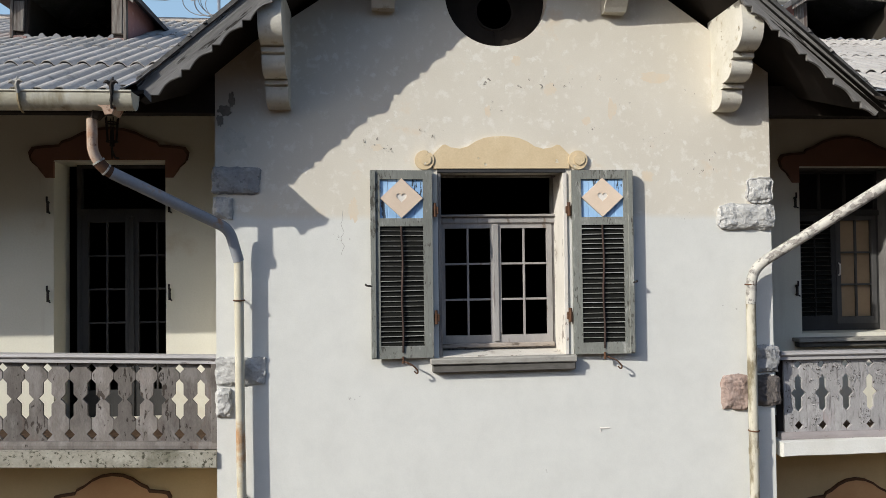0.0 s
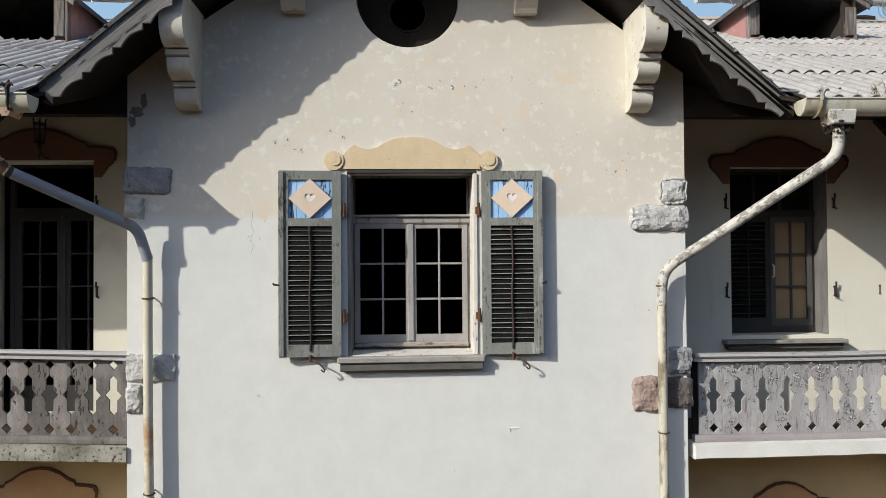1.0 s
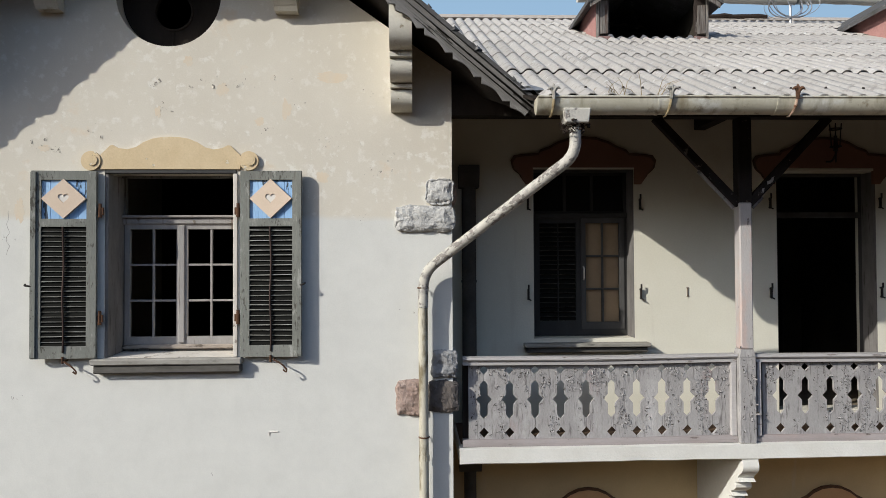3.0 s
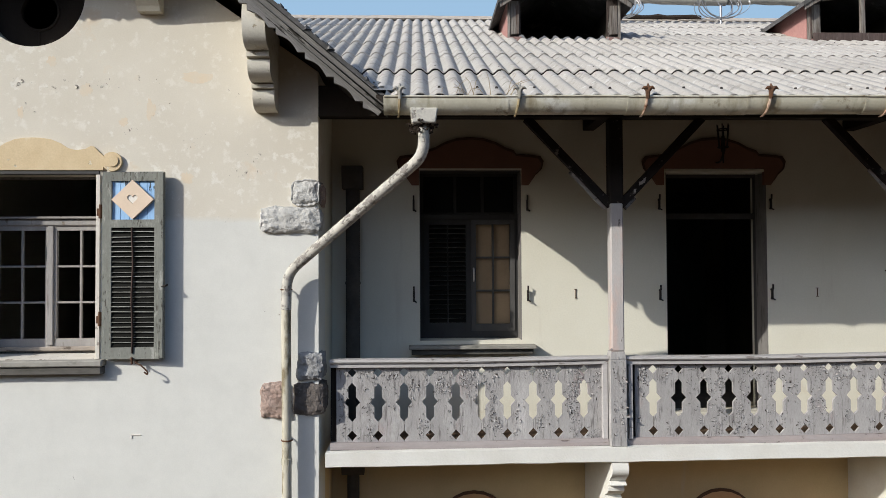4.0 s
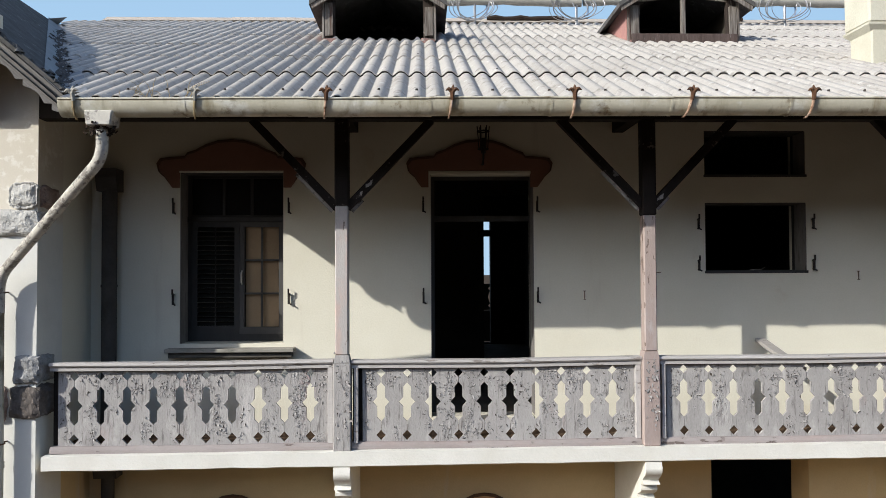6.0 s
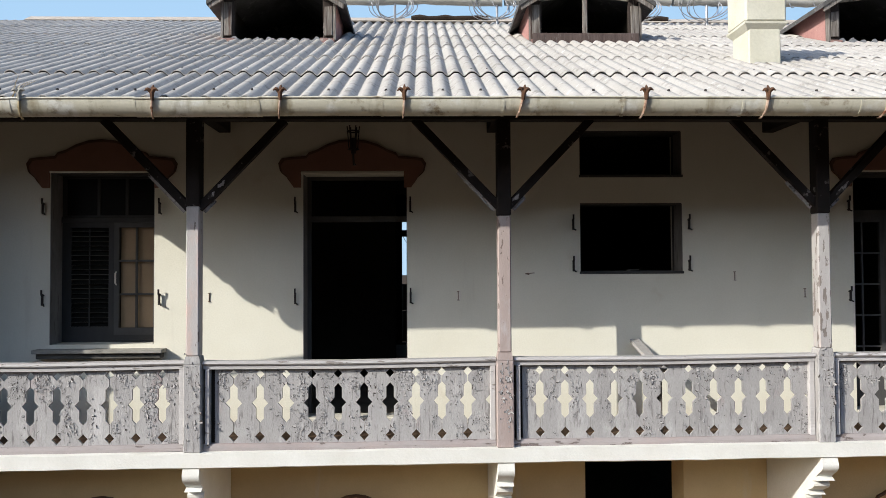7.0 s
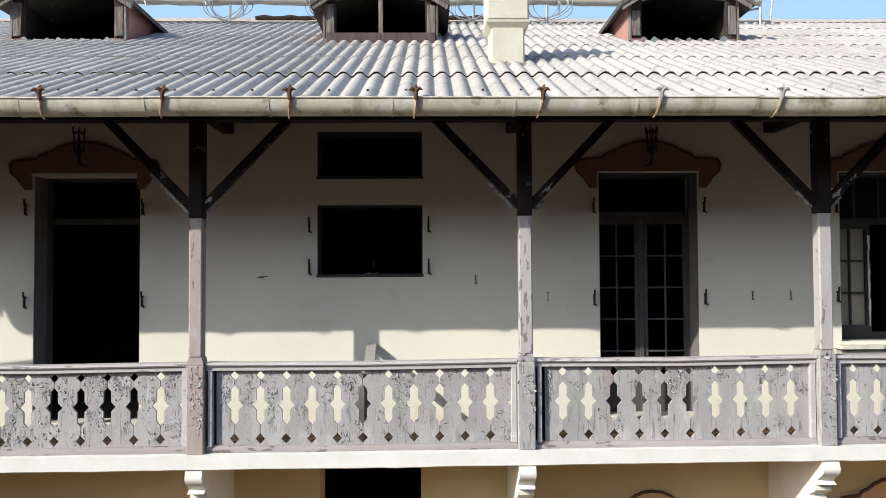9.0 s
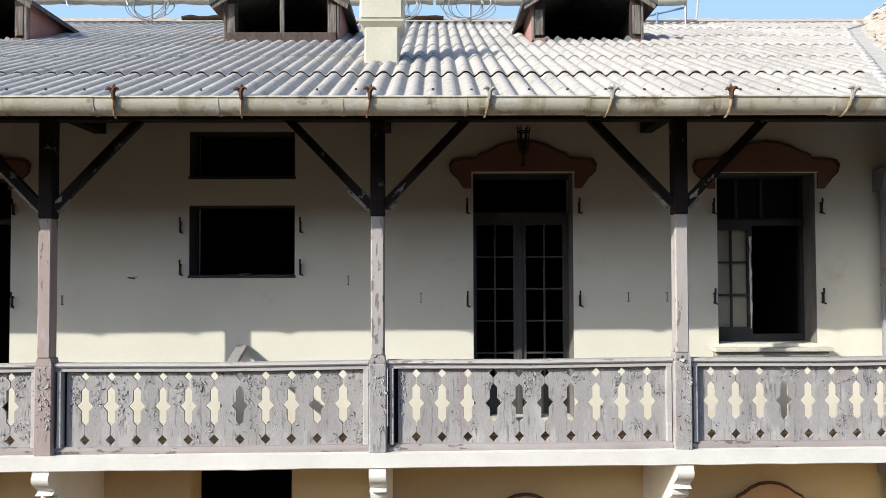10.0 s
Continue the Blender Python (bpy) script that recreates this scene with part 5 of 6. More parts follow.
def railing(x0, x1, first_cut, pitch, cuts, z, height, mat, label, stile=0.055, gap_blocks=False, sag=0.012, rise=SLOPE, clip=0.078, wear=1.0):
    """One bay: handrail, bottom rail, two stiles and sawn boards, with dark strips for shaded gaps."""
    top = base("balcony_railing", x0, 0.108, z - 0.008, label, "railing", "balcony railings")
    n = x1 - x0

    def rail(prof, name, m):
        bm = prism_x(prof, 0, 1)
        bmesh.ops.bisect_plane(bm, geom=bm.verts[:] + bm.edges[:] + bm.faces[:], plane_co=(0.5, 0, 0), plane_no=(1, 0, 0))
        for v in bm.verts:
            t = v.co.x
            v.co.x = t * n
            v.co.z -= sag * 4 * t * (1 - t) - rise * t * n
        return part(name, bm, m, top)

    h = height
    rail([(-0.074, h - 0.025), (-0.068, h), (0.055, h), (0.06, h - 0.03), (0.05, h - 0.040), (-0.062, h - 0.040)], "handrail", PAINT_SMOOTH)
    rail([(-0.046, h - 0.084), (-0.046, h - 0.042), (0.04, h - 0.042), (0.04, h - 0.084)], "under_rail", PAINT_SMOOTH)
    rail([(-0.045, 0.0), (-0.045, 0.035), (-0.03, 0.07), (0.035, 0.07), (0.04, 0.0)], "bottom_rail", RED_RAIL if mat == PAINT else mat)
    a = n - stile - 0.004
    part("stile", box(a, a + stile, -0.042, 0.03, 0.065 + rise * a, h - 0.080 + rise * a, 0.004), PAINT_SMOOTH if mat == PAINT else mat, top)
    if clip < 0.1:
        part("stile", box(0.024, 0.066, -0.058, 0.03, 0.066, h - 0.081, 0.004), PAINT_SMOOTH if mat == PAINT else mat, top)
    # Dark strip added where only shade lies between post and boards.
    part("back_stile", box(0.002, clip + 0.035, 0.032, 0.062, 0.068, h - 0.082, 0.003), DARK_WOOD, top, "added dark strip standing in for the shaded gap")
    # Dark batten likewise added for the black shade under the rail.
    rail([(0.033, h - 0.101), (0.033, h - 0.082), (0.055, h - 0.082), (0.055, h - 0.101)], "batten", DARK_WOOD)
    if gap_blocks:
        for a in (0.35, n - 1.42, n - 0.18, n / 2 - 0.4):
            part("block", box(a, a + 0.08, -0.03, 0.03, rise * a - 0.055, rise * a + 0.004, 0.004), mat, top)
    whole = board_outline(pitch, h - 0.094, 0.055, h - 0.141, 0.135, 0.478, 0.178)
    ended = board_outline(pitch, h - 0.094, 0.055, h - 0.141, 0.135, 0.478, 0.178, clip)
    boards = [(ring, mesh_of("board", plate(ring, (), -0.014, 0.010), mat)) for ring in (whole, ended)]
    spots = []
    for i in range(cuts + 1):
        cx = first_cut - x0 + (i - 0.5) * pitch
        t = cx / n
        if cx - pitch / 2 < -0.14 or cx + pitch / 2 > n + 0.14:
            continue
        ring, me = boards[cx - pitch / 2 < clip]
        dz = rise * cx - sag * 4 * t * (1 - t) * 0.8
        piece("board", me, top, pose(cx, 0.018 + random.uniform(-0.0015, 0.0015), dz, 0, random.uniform(-0.2, 0.2), 0))
        if mat == PAINT:
            spots += board_spots(ring, cx, dz, h, wear)
    if mat == PAINT:
        peel(top, spots, 0.0020, 0.72)
    return top


RAIL_L = "grey-mauve railing bay of sawn boards with flaking paint"
railing(2.965, 5.852, 3.19, 0.2685, 10, 0.455 + lift(2.9), 0.925, PAINT, RAIL_L, clip=0.105, wear=2.4)
railing(6.04, 9.062, 6.34, 0.270, 10, 0.452 + lift(6.0), 0.920, PAINT, RAIL_L, wear=2.0)
railing(9.25, 12.437, 9.53, 0.2635, 11, 0.450 + lift(9.2), 0.922, PAINT, RAIL_L)
railing(12.625, 15.55, 12.92, 0.2655, 10, 0.450 + lift(12.6), 0.925, PAINT, RAIL_L, wear=0.7)
railing(15.74, 18.61, 15.97, 0.2520, 11, 0.450 + lift(15.7), 0.920, PAINT, RAIL_L, wear=0.5)
railing(-7.40, -2.87, -7.236, 0.2098, 22, 0.7015, 0.925, BARE, "bare grey railing of sawn boards with worn paint", gap_blocks=True, sag=0.004, rise=-0.033)

for ob in [o for o in scene.objects if o.name.split(".")[0] == "balcony_post"]:
    peel(ob, [(random.choice((-0.04, 0.03, 0.055)) + random.gauss(0, 0.014), random.choice((0.75, 0.55, 0.3, 0.8)) + random.gauss(0, 0.10)) for _ in range(120)], -0.071, 1.0)


# ---- gutters and downpipes ----
def fall(x):
    """The east gutter falls a little towards its outlet."""
    return 0.004 - 0.020 * max(0.0, min(1.0, (8.6 - x) / 5.0)) if x > 0 else -0.012


def gutter(x0, x1, name_label):
    top = base("gutter", x0, 0, 0, name_label, "gutter", "roof gutters", "structure")
    top.matrix_basis = Matrix.Identity(4)
    yc, zc, r, deep = -0.962, 3.845, 0.104, 1.40
    n = int((x1 - x0) / 1.06)
    xs = [x0 + (x1 - x0) * i / n for i in range(n + 1)]
    for a, b in zip(xs, xs[1:]):
        k = 14
        out = [(yc + r * math.cos(math.pi + math.pi * i / k), zc + r * deep * math.sin(math.pi + math.pi * i / k)) for i in range(k + 1)]
        inn = [(yc + (r - 0.006) * math.cos(math.pi + math.pi * i / k), zc + (r - 0.006) * deep * math.sin(math.pi + math.pi * i / k) + 0.002) for i in range(k + 1)]
        bm = prism_x(out + inn[::-1], a, b + 0.012)
        add_tube(bm, [(a, yc - r, zc), (b + 0.012, yc - r, zc)], 0.011, 7)
        dz = random.uniform(-0.004, 0.004)
        for v in bm.verts:
            v.co.z += dz + fall(v.co.x)
        part("gutter_length", bm, ZINC, top, "", True)
        if b < x1 - 0.1:
            ring = [(yc + (r + 0.003) * math.cos(math.pi + math.pi * i / k), zc + (r + 0.003) * deep * math.sin(math.pi + math.pi * i / k)) for i in range(k + 1)]
            ring_in = [(yc + r * math.cos(math.pi + math.pi * i / k), zc + r * deep * math.sin(math.pi + math.pi * i / k)) for i in range(k + 1)]
            bm = prism_x(ring + ring_in[::-1], b - 0.006, b + 0.016)
            bm.transform(Matrix.Translation((0, 0, fall(b))))
            part("joint", bm, ZINC, top, "", True)
    for xe in (x0, x1):
        cap = [(yc + r * math.cos(math.pi + math.pi * i / 14), zc + r * deep * math.sin(math.pi + math.pi * i / 14)) for i in range(15)]
        bm = prism_x(cap, xe - 0.006, xe + 0.006)
        bm.transform(Matrix.Translation((0, 0, fall(xe))))
        part("end_cap", bm, ZINC, top)
    return top


gutter(3.58, 17.75, "cream painted half-round gutter with stains")
gutter(-9.5, -3.32, "cream painted half-round gutter with stains")


def gutter_hook(x, mat, strap, label):
    top = base("gutter_bracket", x, -0.965, 3.839 + fall(x), label, "gutter bracket", "gutter brackets")
    yc, r = 0.005, 0.118
    ring = [(0, yc + r * math.cos(a), r * 1.32 * math.sin(a)) for a in [math.pi + math.pi * i / 13 for i in range(8)]]
    part("strap", tube([(p[0] - 0.034 * i / 7, p[1], p[2]) for i, p in enumerate(ring)], [0.015, 0.011, 0.015, 0.009, 0.012, 0.008, 0.010, 0.005], 6), strap, top)
    stem = part("stem", tube([(0, yc - r, -0.02), (0.0, yc - r - 0.010, 0.045), (0.004, yc - r - 0.004, 0.085), (0.008, yc - r + 0.01, 0.118)], [0.016, 0.022, 0.018, 0.006], 6), mat, top)
    for s in (-1, 1):
        part("leaf", tube(bend([(0, yc - r - 0.008, 0.035), (s * 0.030, yc - r - 0.022, 0.082), (s * 0.060, yc - r - 0.024, 0.060)], 0.025, 3), [0.012, 0.017, 0.018, 0.016, 0.012, 0.004], 5), mat, stem)
    return top


rusty = gutter_hook(5.93, RUST, RUST_PALE, "rusty iron gutter bracket with a leaf finial")
for x in (7.05, 8.15, 9.21, 10.32, 11.43, 12.55, 15.73):
    copy_thing(rusty, pose(x, -0.965, 3.839 + fall(x), 0, random.uniform(-6, 6), 0))
painted = gutter_hook(4.78, SILL_STONE, STRAW, "grey weathered gutter bracket with a leaf finial")
for x in (3.72, 13.60, 14.68, 16.80, -4.21):
    copy_thing(painted, pose(x, -0.965, 3.839 + fall(x), 0, random.uniform(-8, 8), 0))
gutter_hook(-3.46, IRON, IRON, "black iron gutter bracket with a leaf finial")


def clamp(x, y, z, r, top):
    part("clamp", add_tube(tube([(x + r * math.cos(a), y + r * math.sin(a), z) for a in [2 * math.pi * i / 12 for i in range(13)]], 0.008, 5), [(x, y + r, z), (x + 0.02, 0.01, z)], 0.008, 5), RUST, top, "rusty pipe clamp")


# east downpipe
dp = base("downpipe", 0, 0, 0, "flaking cream downpipe with a box outlet and elbow", "downpipe", "downpipes")
bm = box(3.805, 4.055, -1.07, -0.87, 3.595, 3.73, 0.010)
for v in bm.verts:
    if v.co.z < 3.65:
        v.co.x += (3.93 - v.co.x) * 0.15
part("outlet_box", bm, PIPE, dp)
line = bend([(3.93, -0.975, 3.60), (3.93, -0.975, 3.32), (2.565, -0.14, 2.26), (2.555, -0.125, 1.9)], 0.20, 6)
part("pipe", tube(line, 0.052, 14), PIPE, dp, "", True)
part("lower_pipe", tube([(2.555, -0.125, 1.92), (2.560, -0.12, 0.50), (2.565, -0.12, GROUND_Z)], 0.048, 14), PIPE_DIRTY, dp, "", True)
clamp(2.557, -0.125, 2.10, 0.054, dp)
clamp(2.562, -0.12, 0.60, 0.052, dp)
part("collar", tube([(2.562, -0.12, 0.36), (2.562, -0.12, 0.42)], 0.054, 14), PIPE_DIRTY, dp)
bm = bmesh.new()
for i in range(150):
    a, r = random.uniform(0, 6.28), random.uniform(0, 0.12)
    c = Vector((3.93 + r * math.cos(a) * 1.1, -0.97 + r * math.sin(a), 3.57 + random.uniform(-0.05, 0.06)))
    add_tube(bm, [c - Vector((random.uniform(-.03, .03), random.uniform(-.03, .03), random.uniform(-.02, .02))), c + Vector((random.uniform(-.03, .03), random.uniform(-.03, .03), random.uniform(-.02, .02)))], random.uniform(0.004, 0.012), 4)
tagged(part("debris_clump", bm, DIRT), "dark clump of twigs and dirt under the outlet box", "debris", kind="stuff")

# west downpipe
dp = base("downpipe", 0, 0, 0, "blue-grey rusty downpipe with a torn outlet", "downpipe", "downpipes")
torn = [(-3.81, 3.775), (-3.66, 3.785), (-3.46, 3.785), (-3.45, 3.72), (-3.48, 3.645), (-3.535, 3.64), (-3.56, 3.70), (-3.62, 3.735), (-3.72, 3.745)]
part("outlet_funnel", add_plate(plate(torn, (), -1.03, -1.024), [(-3.49, 3.785), (-3.45, 3.785), (-3.45, 3.70), (-3.48, 3.645)], (), -1.024, -0.84), RUST_PALE, dp, "rusty torn outlet funnel")
# Black cone added for the shade inside the outlet.
part("inner_funnel", tube([(-3.62, -0.90, 3.76), (-3.67, -0.90, 3.63)], [0.11, 0.05], 8), DIRT, dp, "black filling for the outlet's shaded inside")
line = bend([(-3.69, -0.90, 3.63), (-3.685, -0.90, 3.34), (-3.61, -0.86, 3.205), (-2.69, -0.19, 2.71), (-2.615, -0.125, 2.40)], 0.10, 6)
part("upper_pipe", tube(line[:9], 0.043, 14), RUST_PALE, dp, "rusty upper pipe", True)
part("elbow", tube([Vector(p) for p in line[8:16]], 0.050, 14), RUST, dp, "rust-brown elbow", True)
part("pipe", tube(line[14:], 0.053, 14), PIPE_BLUE, dp, "", True)
for p, q in ((line[8], line[9]), (line[12], line[13])):
    d = (q - p).normalized()
    part("joint_ring", tube([p - d * 0.008, p + d * 0.008], 0.055, 14), PIPE, dp, "pale joint ring")
part("lower_pipe", tube([(-2.615, -0.125, 2.45), (-2.61, -0.12, 0.9), (-2.60, -0.12, 0.05)], 0.045, 14), PIPE_YELLOW, dp, "rust-streaked cream pipe", True)
part("lower_pipe", tube([(-2.60, -0.12, 0.06), (-2.60, -0.12, GROUND_Z)], 0.050, 14), PIPE_YELLOW, dp, "", True)
clamp(-2.613, -0.125, 2.02, 0.052, dp)
clamp(-2.60, -0.12, 0.10, 0.052, dp)

# Near-black tone puts the west corner's shade into the pipe's colour.
DUCT = surface("shade_dark_duct", (0.11, 0.10, 0.09), (0.07, 0.064, 0.058), 3.0, 0.9, 0.3, 40, 0.2)
# drain pipes with hopper heads in the corners of the east balcony
for x, m in ((3.115, DUCT), (18.47, PIPE_BLUE)):
    d = base("drain_pipe", 0, 0, 0, "drain pipe with a hopper head in the corner", "drain pipe", "corner drain pipes")
    y = W - 0.10
    part("pipe", tube([(x, y, 0.46), (x, y, 3.30)], 0.084, 14), m, d, "", True)
    part("hopper_head", prism_x([(y - 0.13, 3.50), (y - 0.13, 3.40), (y - 0.08, 3.24), (W - 0.004, 3.24), (W - 0.004, 3.50)], x - 0.12, x + 0.12), m, d)
    part("pipe_band", tube([(x, y, 2.12), (x, y, 2.15)], 0.092, 14), m, d)
    part("lower_hopper", prism_x([(y - 0.13, 0.20), (y - 0.13, 0.08), (y - 0.08, -0.08), (W - 0.004, -0.08), (W - 0.004, 0.20)], x - 0.13, x + 0.13), m, d)
    part("lower_pipe", tube([(x, y, GROUND_Z), (x, y, -0.06)], 0.072, 14), m, d, "", True)

# plank leaning on the wall of the balcony
ob = base("leaning_plank", 0, 0, 0, "grey wooden plank on a prop, leaning on the balcony wall", "plank")
part("board", beam((10.89, 0.30, 1.20), (10.85, W - 0.02, 1.44), 0.12, 0.045, 0.005), JOINERY, ob)
part("prop", box(10.84, 10.90, 0.34, 0.40, 0.47, 1.20, 0.005), OLD_WOOD, ob)


# ---- chimney ----
ch = base("chimney", 12.49, 1.35, 4.6, "pale yellow rendered chimney stack with a wider top", "chimney")
part("shaft", box(-0.205, 0.205, -0.20, 0.25, -0.05, 0.64, 0.02, 0.006), CHIMNEY, ch)
bm = bmesh.new()
rings = [[bm.verts.new((x, y, z)) for x, y in ((-h, -h + 0.02), (h, -h + 0.02), (h, h + 0.03), (-h, h + 0.03))] for h, z in ((0.20, 0.60), (0.262, 0.675), (0.265, 0.70))]
for a, b in zip(rings, rings[1:]):
    for k in range(4):
        bm.faces.new((a[k], a[(k + 1) % 4], b[(k + 1) % 4], b[k]))
bm.faces.new(rings[0])
bm.faces.new(rings[-1])
part("ledge", bm, CHIMNEY, ch)
part("head", box(-0.258, 0.258, -0.24, 0.29, 0.70, 1.45, 0.025, 0.008), CHIMNEY, ch)
bm = box(-0.29, 0.29, -0.29, -0.17, 0.085, 0.165)
bmesh.ops.subdivide_edges(bm, edges=bm.edges, cuts=8, use_grid_fill=True)
for v in bm.verts:
    v.co += noise.noise_vector(v.co * 12) * 0.035 + noise.noise_vector(v.co * 30) * 0.012
part("mortar_fillet", bm, SCAR, ch, "crumbling pinkish mortar at its foot")


# ---- dormers ----
def dormer(x0, x1, mullion, wood):
    yd = dormer_y(x0)
    zb = main_z(yd) - 0.02
    cx, hw = (x0 + x1) / 2, (x1 - x0) / 2
    top = base("dormer", cx, yd, zb, "small roof dormer with split grey posts and pink cheeks", "dormer", "roof dormers")
    h, eave = 0.95, 0.62
    for s in (-1, 1):
        a, b = (s * hw - 0.05, s * hw + 0.05)
        prof = [(0.03, 0.0), (0.03, eave), (eave / MAIN + 0.1, eave), (0.06, 0.0)]
        prof = [(0.03, -0.05), (0.03, eave + 0.02), (eave / MAIN + 0.1, eave + 0.02)]
        part("cheek", prism_x(prof, a + 0.02, b - 0.02), PINK, top, "faded pink rendered cheek")
        # Dark plate added inside the cheek in place of the dormer's inner shade.
        part("inner_lining", prism_x(prof, s * (hw - 0.052) - 0.012, s * (hw - 0.052) + 0.012), ROOM, top, "added dark lining that keeps the dormer inside black")
        inner = s * (hw - 0.09)
        corner = part("corner_post", box(inner - 0.075, inner + 0.075, -0.03, 0.06, 0.03, eave + 0.10, 0.006, 0.006), DORMER_DARK, top)
        plank = s * (hw - 0.075)
        part("plank", box(plank - 0.062, plank + 0.062, -0.065, -0.032, 0.10 + random.uniform(-0.02, 0.02), eave - random.uniform(0.02, 0.14), 0.004, 0.008), wood, corner, "split grey plank")
        part("edge_board", box(s * (hw + 0.012) - 0.018, s * (hw + 0.012) + 0.018, -0.06, 0.02, 0.02, eave + 0.02, 0.004, 0.006), wood, corner)
        part("foot_block", box(inner - 0.10, inner + 0.10, -0.07, 0.06, -0.06, 0.045, 0.012, 0.014), PINK_WORN, corner, "worn pink rendered foot")
        slope = [(s * (hw + 0.20), eave - 0.05), (0, eave + 0.62), (0, eave + 0.54), (s * (hw + 0.20), eave - 0.12)]
        part("roof_slope", plate(slope, (), -0.22, 3.3), MOSSY, top, "dark weathered dormer roof")
        board = [(s * (hw + 0.18), eave - 0.07), (0, eave + 0.56), (0, eave + 0.44), (s * (hw + 0.16), eave - 0.17)]
        part("verge_board", plate(board, (), -0.20, -0.17), wood, top)
    part("gable_board", plate([(-hw + 0.1, eave + 0.02), (-hw * 0.45, eave + 0.06), (0, eave + 0.12), (hw * 0.45, eave + 0.06), (hw - 0.1, eave + 0.02), (0, eave + 0.50)], (), -0.03, 0.0), wood, top)
    if mullion:
        part("mullion", box(-0.035, 0.035, -0.04, 0.02, 0.08, eave + 0.12, 0.005, 0.004), wood, top)
        part("apron", box(-hw + 0.02, hw - 0.02, -0.10, -0.05, -0.08, 0.13, 0.008, 0.006), BROWN_WOOD, top, "rain-streaked brown apron board")
    else:
        n = 60
        ragged = [0.0]
        for i in range(60):
            ragged.append(ragged[-1] * 0.85 + random.uniform(-0.012, 0.012))
        wave = [(-hw + 0.13 + (2 * hw - 0.26) * i / n, 0.04 + 0.028 * math.sin(i * (2 * hw - 0.26) / n * 2 * math.pi / 0.177) + ragged[i] + random.uniform(0, 0.010)) for i in range(n + 1)]
        part("sill_flashing", plate([(-hw + 0.13, -0.05)] + wave + [(hw - 0.13, -0.05)], (), -0.06, -0.03), LEAD, top)
    return top


dormer(*DORMERS[0], False, OLD_WOOD)
dormer(*DORMERS[1], True, OLD_WOOD)
dormer(*DORMERS[2], False, OLD_WOOD)
dormer(*DORMERS[3], False, OLD_WOOD)


# ---- ridge, tubes and coils of wire ----
def ridge(x0, x1, name):
    top = base(name, 0, 0, 0, "thin brownish ridge capping along the roof", "ridge", kind="structure")
    r = RIDGE_Y if x0 > 0 else WEST_RIDGE
    low, top_z = main_z(r - 0.22), main_z(r)
    prof = [(r - 0.22, low + 0.035), (r, top_z + 0.075), (r + 0.22, low + 0.035), (r + 0.2, low + 0.01), (r, top_z + 0.05), (r - 0.2, low + 0.01)]
    n = int((x1 - x0) / 1.2)
    for i in range(n):
        bm = prism_x(prof, x0 + (x1 - x0) * i / n, x0 + (x1 - x0) * (i + 1) / n + 0.03)
        bm.transform(Matrix.Translation((0, 0, random.uniform(-0.008, 0.008))))
        part("ridge_cap", bm, RUBBLE, top)


ridge(0.5, 22.8, "ridge_east")
ridge(-9.8, -0.5, "ridge_west")


def wire_rack(x0, x1, loops, y=6.2):
    """A fat wrapped tube held over the roof, with looped hose hanging from its stands."""
    top = base("wire_rack", x0, y, main_z(y), "pale wrapped tube on thin stands with looped hose, on the roof", "wire rack", "roof wire racks")
    n = x1 - x0
    k = int(n / 0.25)
    part("wrapped_tube", tube([(n * i / k, 0.012 * math.sin(i * 2.1), 0.50 + 0.012 * math.sin(i * 0.7)) for i in range(k + 1)], [0.105 + 0.010 * math.sin(i * 2.7) + random.uniform(-0.006, 0.006) for i in range(k + 1)], 12), TARP, top, "pale wrapped tube", True)
    for x in loops:
        x -= x0
        part("upright", tube([(x + 0.05, -0.02, -0.05), (x + 0.05, -0.02, 0.60)], 0.024, 7), WIRE, top)
        part("strut", tube([(x + 0.28, 0.02, 0.22), (x + 0.28, 0.02, 0.46)], 0.016, 6), BLUE_STEEL, top)
        for j in range(5):
            r, dx, dz = random.uniform(0.26, 0.44), random.uniform(-0.12, 0.16), random.uniform(0.32, 0.42)
            rz = (dz - 0.06) * random.uniform(0.75, 0.95)
            tilt = random.uniform(-0.5, 0.5)
            pts = []
            for i in range(27):
                a = 2 * math.pi * i / 24
                u, v = r * math.cos(a), rz * math.sin(a)
                pts.append((x + dx + u - tilt * v, -0.12 + 0.05 * math.sin(i * 0.5) + 0.02 * j, dz + v + 0.10 * tilt * u))
            part("hose_loop", tube(pts, random.choice((0.006, 0.008, 0.011)), 6), WIRE, top)
    for i in range(int(n / 1.3)):
        x = random.uniform(0.1, n - 0.1)
        part("wire_end", tube(bend([(x, -0.09, 0.44), (x + 0.04, -0.11, 0.33), (x + 0.10, -0.10, 0.36)], 0.03, 3), 0.008, 5), WIRE, top)
    return top


wire_rack(5.6, 9.85, (7.75, 9.7))
wire_rack(9.9, 13.1, (12.35,))
wire_rack(13.15, 17.9, (13.75, 16.6))
wire_rack(-9.0, -2.2, (-6.8, -3.9), 4.75)
for x0, x1 in ((8.1, 9.65), (11.9, 13.3)):
    z = main_z(RIDGE_Y - 0.1)
    bm = tube([(x0 + (x1 - x0) * i / 9, RIDGE_Y - 0.12, z + 0.075 + 0.012 * math.sin(i * 1.9)) for i in range(10)], [0.045 + 0.02 * math.sin(i * 1.3) ** 2 for i in range(10)], 8)
    tagged(part("rolled_tarp", bm, DIRT, None, "", True), "dark rolled tarpaulin lying along the roof ridge", "tarpaulin", "rolled tarpaulins")
end = base("roof_pipe_stand", 17.9, 6.2, main_z(6.2), "bent galvanised pipe stand on the roof", "pipe stand")
